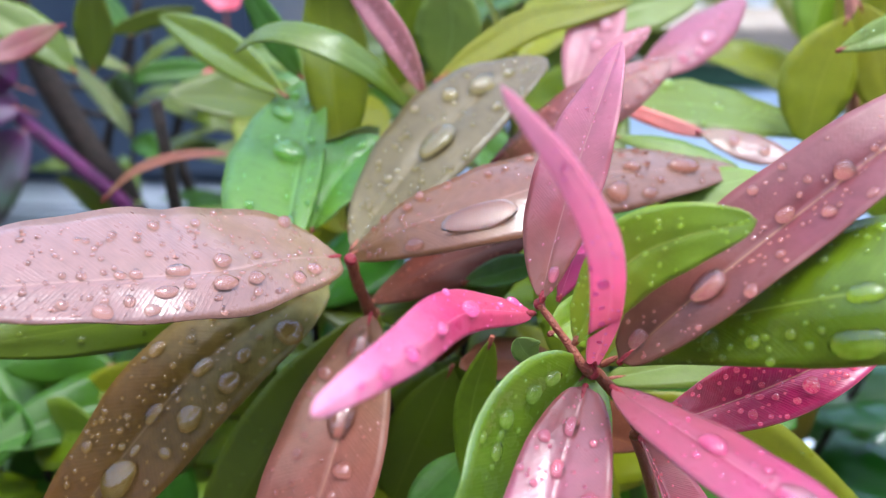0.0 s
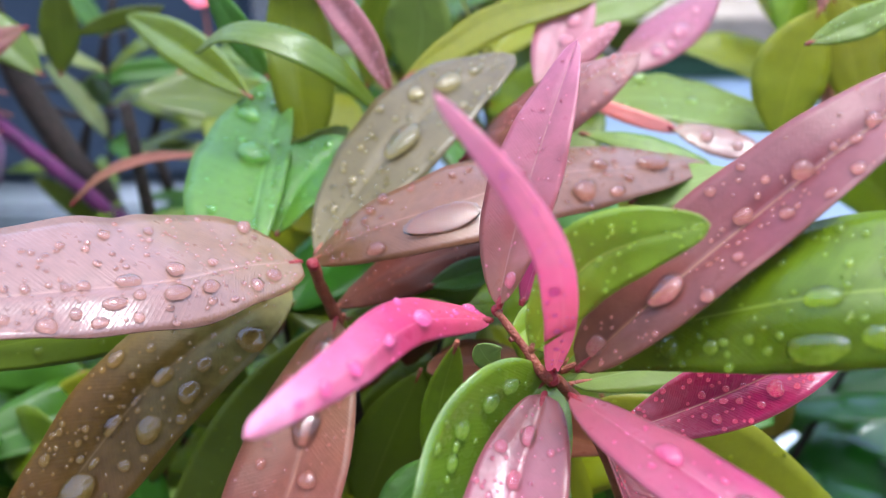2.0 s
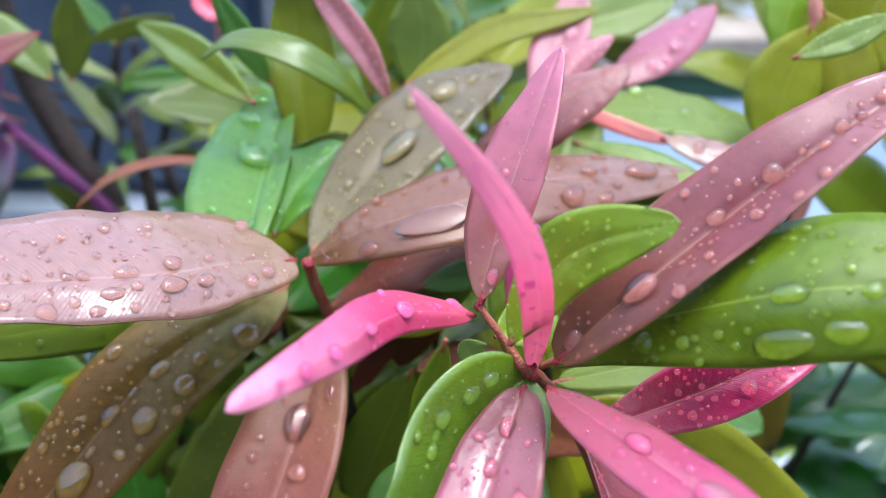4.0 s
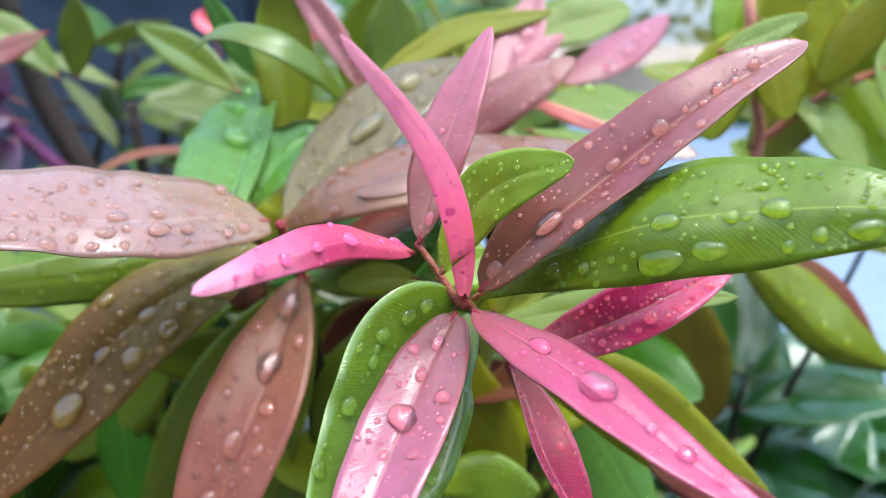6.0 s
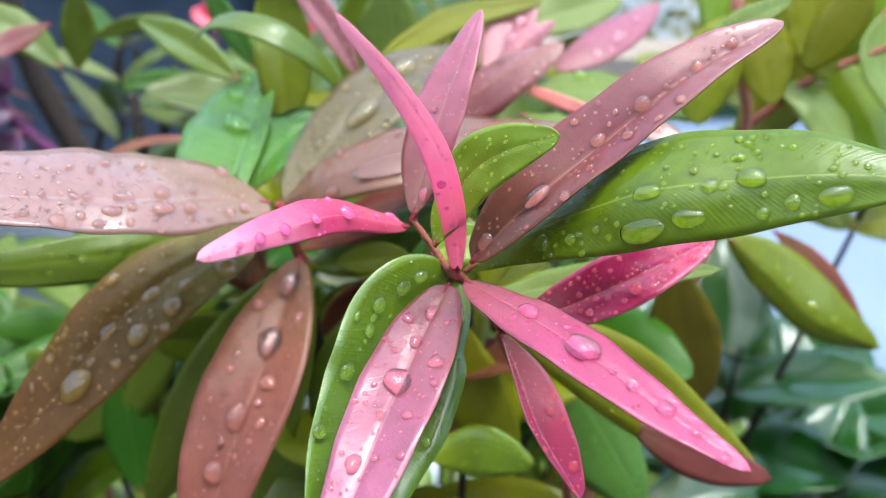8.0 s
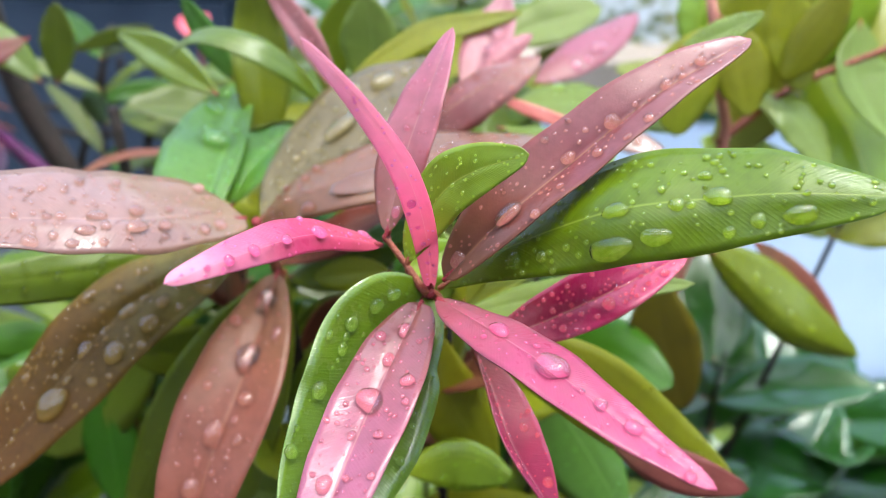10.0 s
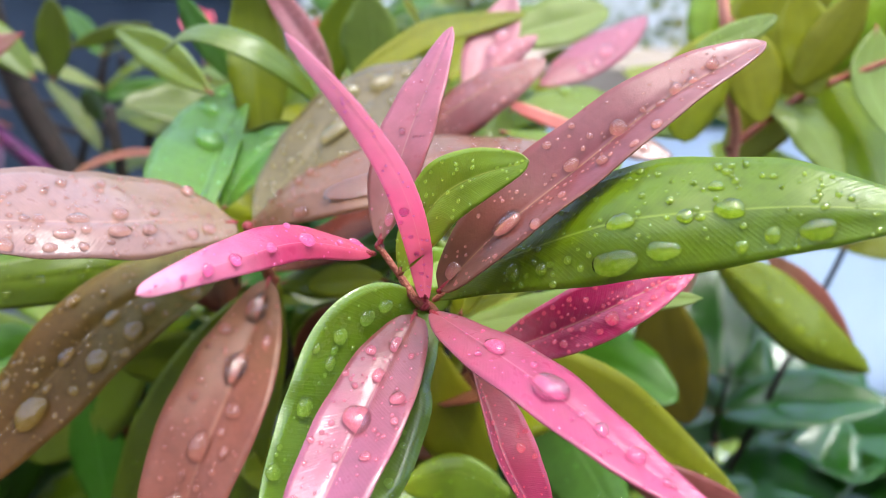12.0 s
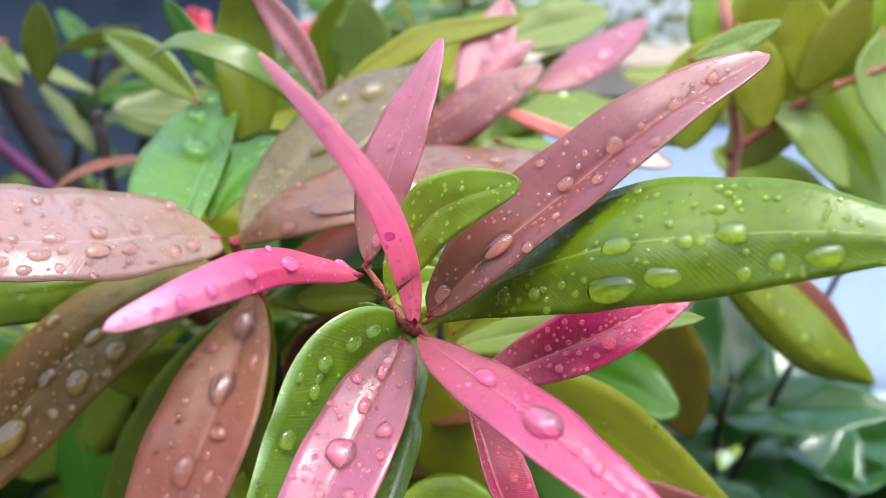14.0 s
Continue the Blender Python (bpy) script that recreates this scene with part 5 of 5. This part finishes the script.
def spray(name, plant, tone, base, way, count, length, width, seed, spread=0.8, spacing=1.6, foot=(1, 24, -55)):
    """A leafy shoot: pairs of leaves up a stem."""
    rnd = random.Random(seed)
    base, way = np.array(base, float), np.array(way, float)
    way /= np.linalg.norm(way)
    top = base + way * spacing * (count / 2)
    bend = np.array((rnd.uniform(-1, 1), rnd.uniform(-1, 1), 0)) * 0.6
    foot = np.array(foot, float)
    part("twig", tube_bm([cm(*foot), cm(*(foot * 0.4 + base * 0.6 + (0, 2, -6))), cm(*base), cm(*((base + top) / 2 + bend)), cm(*top)], [0.0035, 0.0026, 0.0017, 0.0013, 0.0008], 7, 0.05), BARK, plant)
    for k in range(count):
        at = base + (top - base) * ((k // 2 + 0.5) / (count / 2)) + bend * 0.7
        a = (k % 2) * math.pi + (k // 2) * 1.9 + rnd.uniform(-0.5, 0.5)
        out = np.array((math.cos(a), math.sin(a), 0.0))
        out = out - (out @ way) * way
        d = out * spread + way * rnd.uniform(0.3, 0.9)
        face = np.array((rnd.uniform(-0.4, 0.4), -0.7 + rnd.uniform(-0.4, 0.4), 1.0))
        mids, a_, b_ = lance(rnd, at, d, length * rnd.uniform(0.75, 1.15), width * rnd.uniform(0.8, 1.15), rnd.uniform(0.05, 0.35), face)
        leaf(name + str(k), plant, tone if isinstance(tone, str) else rnd.choice(tone), mids, a_, b_, 0.45, 0.8, fine=False, node=tuple(at))


spray("sa", shrub, ("leafgreen", "olive"), (-2, 24, -16), (-0.1, -0.1, 1), 10, 6, 1.1, 1)
spray("sb", shrub, ("leafgreen", "olive", "bright"), (3, 25, -17), (0.1, -0.1, 1), 10, 6, 1.1, 2)
spray("sc", shrub, ("leafgreen", "deep"), (-7, 22, -19), (0, -0.1, 1), 10, 6, 1.1, 3)
spray("sd", shrub, ("leafgreen", "olive"), (1, 18, -19), (0, -0.2, 1), 8, 6, 1.1, 4)
spray("se", shrub, ("olive", "leafgreen"), (6, 27, -25), (0.2, -0.1, 1), 8, 6, 1.0, 5)
spray("sf", shrub, ("leafgreen", "olive"), (2, 30, -14), (0, 0, 1), 10, 6.5, 1.2, 6)
spray("sg", shrub, ("olive", "yellowg"), (17.5, 28, -13), (0.1, 0, 1), 10, 6.5, 1.3, 7)
spray("sh", shrub, ("leafgreen", "dull"), (-4, 31, -13), (-0.1, 0, 1), 8, 6, 1.1, 8)
spray("si", shrub, ("leafgreen", "deep"), (-11, 20, -21), (-0.1, 0, 1), 8, 6, 1.1, 9)

spray("sj", shrub, ("olive", "redbrown"), (2.5, 15.5, -14), (0, 0.1, 1), 6, 3.6, 0.7, 10)
spray("sk", shrub, ("olive", "yellowg"), (16, 34, -10), (0.05, 0, 1), 12, 7, 1.5, 11)
spray("sl", shrub, ("leafgreen", "olive"), (3, 40, -12), (0.05, 0, 1), 10, 7, 1.3, 12)
spray("sm", shrub, ("leafgreen", "bright"), (-1, 36, -11), (0.05, 0, 1), 10, 7, 1.3, 13)
spray("sn", shrub, ("leafgreen", "deep"), (-13, 21, -22), (0, -0.1, 1), 10, 6, 1.0, 14)
spray("so", shrub, ("leafgreen", "deep"), (-12, 26, -21), (0.1, 0, 1), 10, 6, 1.0, 15)
spray("sp", shrub, ("leafgreen", "deep", "dull"), (-16, 41, -19), (0.1, 0, 1), 14, 6, 0.6, 16, 1.0, 1.7, (-5, 30, -55))
spray("sq", shrub, ("deep", "dull"), (-10, 43, -19), (-0.1, 0, 1), 12, 6, 0.6, 17, 1.0, 1.6, (-5, 30, -55))

spray("sr", shrub, ("deep", "dull"), (0.5, 20.5, -18), (0.05, -0.1, 1), 10, 5.5, 1.1, 18)
spray("ss", shrub, ("deep", "dull", "redbrown"), (-3.5, 19.5, -18), (0, 0, 1), 10, 5.5, 1.1, 19)
spray("st", shrub, ("dull", "deep"), (4.5, 21, -19), (0.1, 0, 1), 10, 5.5, 1.1, 20)

glossy = root("glossy_bush", "dark green glossy broad-leaved bush, wet with rain", "bush")
part("trunk", tube_bm([cm(24, 40, -101), cm(22, 37, -70), cm(20, 34, -45), cm(18, 31, -26)], [0.012, 0.01, 0.008, 0.004], 10, 0.05), BARK, glossy)
spray("ga", glossy, "glossy", (15, 29, -26), (-0.1, -0.1, 1), 10, 7.5, 1.7, 21, 1.0, 1.7, (20, 34, -45))
spray("gb", glossy, "glossy", (19.5, 31, -28), (0.1, -0.1, 1), 8, 8, 1.8, 22, 1.0, 1.7, (20, 34, -45))
spray("gc", glossy, "glossy", (11, 33, -28.5), (-0.1, 0, 1), 10, 7, 1.6, 23, 1.0, 1.7, (20, 34, -45))
spray("gd", glossy, "glossy", (17, 26, -28), (0, 0, 1), 6, 7.5, 1.7, 24, 1.0, 1.7, (20, 34, -45))

purple = root("purple_stemmed_plant", "tall plant with thick purple stem and purple-edged leaves", "plant")
part("stem", tube_bm([cm(-8, 42, -101), cm(-10, 40, -50), cm(-13, 38.5, -20), cm(-14.88, 38, -15.87), cm(-18.09, 38, -12.58), cm(-20.65, 38, -9.78), cm(-23, 38, -4)], [0.007, 0.006, 0.0052, 0.0048, 0.0046, 0.004, 0.003], 12, 0.03), PURPLE_STEM, purple, "wet purple stem")
for k, (dx, dz, ln) in enumerate(((-3.5, -4.5, 5.5), (-5, 1.5, 6), (-2, 3.0, 5))):
    mids, a_, b_ = lance(random.Random(k), (-19.2, 37.6, -11.6 + k), (dx, -2, dz), ln, 1.5, 0.2, (0.2, -1, 0.5))
    leaf("pu%d" % k, purple, "purple", mids, a_, b_, 0.45, 0.7, fine=False, node=(-18.6, 38, -12.0 + k))

bare = root("leafless_shrub", "dark bare twiggy shrub behind the leaves", "shrub")
part("trunk", tube_bm([cm(-10, 46, -101), cm(-11, 44, -50), cm(-15.29, 40, -18.26), cm(-17, 40, -14.3), cm(-18.4, 40, -11.2), cm(-19.3, 40, -8.5), cm(-20, 40, -4)], [0.012, 0.011, 0.009, 0.0085, 0.008, 0.007, 0.006], 10, 0.06), BARK, bare)
for a, b, c, r in (((-15.8, 45, -6.9), (-17.2, 45, -10.7), (-18.9, 45, -15.4), 0.0022), ((-13.5, 45, -9.5), (-14.2, 45, -12), (-14.9, 45, -14.7), 0.0025), ((-17.2, 45, -10.7), (-19, 45, -11.5), (-21, 44, -11), 0.0015), ((-20.5, 43, -10.5), (-19, 44, -12.6), (-16.6, 45, -13), 0.0016), ((-17.5, 45, -12), (-16, 45, -11), (-15.6, 45, -8.6), 0.0013)):
    part("twig", tube_bm([cm(*a), cm(*b), cm(*c)], [r * 0.8, r, r * 1.2], 7, 0.08), BARK, bare)
part("branch", tube_bm([cm(-11, 44, -50), cm(-14, 45, -28), cm(-18.9, 45, -15.4)], [0.006, 0.004, 0.0027], 8, 0.06), BARK, bare)
part("branch", tube_bm([cm(-11, 44, -50), cm(-12.5, 45, -28), cm(-14.9, 45, -14.7)], [0.006, 0.004, 0.003], 8, 0.06), BARK, bare)


def blossom(x, y, z, r, tone, seed):
    """An open flower of overlapping rounded petals on a thin stem."""
    rnd = random.Random(seed)
    fl = root("flower", "soft coral red open flower with rounded petals" if tone is PETAL else "pale pink faded flower among leaves", "flower", "flowers behind the shrub")
    part("stem", tube_bm([cm(x, y + 1, -101), cm(x + 1, y + 1.5, -50), cm(x, y, z)], [0.003, 0.002, 0.0012], 7), RED_STEM, fl)
    for k in range(6):
        a = k * 1.047 + rnd.uniform(-0.2, 0.2)
        bm = bmesh.new()
        bmesh.ops.create_uvsphere(bm, u_segments=14, v_segments=9, radius=1)
        m = pose(0, 0, 0, rnd.uniform(20, 50), 0, math.degrees(a)) @ Matrix.Translation((0, 0.6, 0)) @ Matrix.Diagonal((0.5, 0.62, 0.07, 1))
        for v in bm.verts:
            q = m @ (v.co + Vector((0, 0, 1.2 * v.co.x ** 2)))
            q = pose(0, 0, 0, 55, rnd.uniform(-1, 1), 0) @ q
            v.co = cm(x, y, z) + q * r / 100
        for f in bm.faces:
            f.smooth = True
        part("petal", bm, tone, fl)


blossom(-10.0, 39, -10.1, 1.3, PETAL, 1)
blossom(-15.3, 60, -9.2, 1.3, PETAL, 2)
blossom(-3.9, 41, -7.7, 1.6, PETAL, 3)
blossom(-2.5, 41, -10.2, 1.6, PETAL, 4)
blossom(-11.4, 24.0, -18.8, 1.2, PALEPETAL, 5)

plinth = root("stone_ledge", "grey concrete ledge, wet and stained", "ledge")
part("body", box_bm(-1.2, -0.1, 1.0, 1.5, 0.03, 0.555, 0.01), CONCRETE, plinth)
part("coping", box_bm(-1.22, -0.08, 0.98, 1.52, 0.558, 0.60, 0.008), CONCRETE, plinth)
tub = root("planter_box", "dark slate blue plastic planter box on the ledge", "planter")
part("body", box_bm(-0.85, -0.22, 1.05, 1.45, 0.603, 0.90, 0.02), SLATE, tub)
part("rim", box_bm(-0.87, -0.20, 1.03, 1.47, 0.903, 0.94, 0.012), SLATE, tub)


def hedge(name, label, x0, x1, y0, y1, z0, z1, count, tones, seed, size=0.05):
    """A clipped mass of small leaves round dark twigs."""
    rnd = random.Random(seed)
    vs, fs = [], []
    for _ in range(count):
        c = Vector((rnd.uniform(x0, x1), rnd.uniform(y0, y1), rnd.uniform(z0, z1)))
        m = Matrix.Translation(c) @ pose(0, 0, 0, rnd.uniform(-70, 70), rnd.uniform(-70, 70), rnd.uniform(0, 360))
        ln, wd = size * rnd.uniform(0.7, 1.3), size * rnd.uniform(0.25, 0.4)
        base = len(vs)
        for q in ((0, 0, 0), (wd, ln * 0.4, 0.12 * wd), (wd * 0.7, ln * 0.75, 0), (0, ln, -0.2 * wd), (-wd * 0.7, ln * 0.75, 0), (-wd, ln * 0.4, 0.12 * wd), (0, ln * 0.45, -0.25 * wd)):
            vs.append(tuple(m @ Vector(q)))
        for a, b in ((0, 1), (1, 2), (2, 3), (3, 4), (4, 5), (5, 0)):
            fs.append((base + a, base + b, base + 6))
    me = bpy.data.meshes.new(name)
    me.from_pydata(vs, [], fs)
    uv = me.uv_layers.new(name="blade")
    for lo in me.loops:
        uv.data[lo.index].uv = (0.5, 0.35)
    me.materials.append(LEAF[tones])
    return tagged(new(name, me), label, "hedge", kind="stuff")


# tops rise out of view, heightened to block bright sky near the horizon
hedge("hedge", "green hedge of small leaves behind the wall", -2.6, 0.6, 1.95, 2.7, 0.2, 1.9, 8000, "leafgreen", 3)
hedge("hedge", "yellow green hedge of small leaves behind the wall", 0.56, 3.0, 1.95, 2.7, 0.2, 1.9, 6000, "olive", 4)
# side hedges stay unseen; added to keep low sky out of the reflections
hedge("hedge", "tall dark green hedge out of view, added to block low sky", -2.6, -2.0, -1.6, 2.4, 0.0, 1.9, 9000, "deep", 6, 0.09)
hedge("hedge", "tall dark green hedge out of view, added to block low sky", 2.2, 2.8, -1.6, 2.4, 0.0, 1.9, 9000, "deep", 7, 0.09)
hedge("undergrowth", "low green undergrowth at the shrub's foot", -0.6, 0.35, 0.28, 0.75, 0.0, 0.5, 2600, "leafgreen", 5, 0.06)
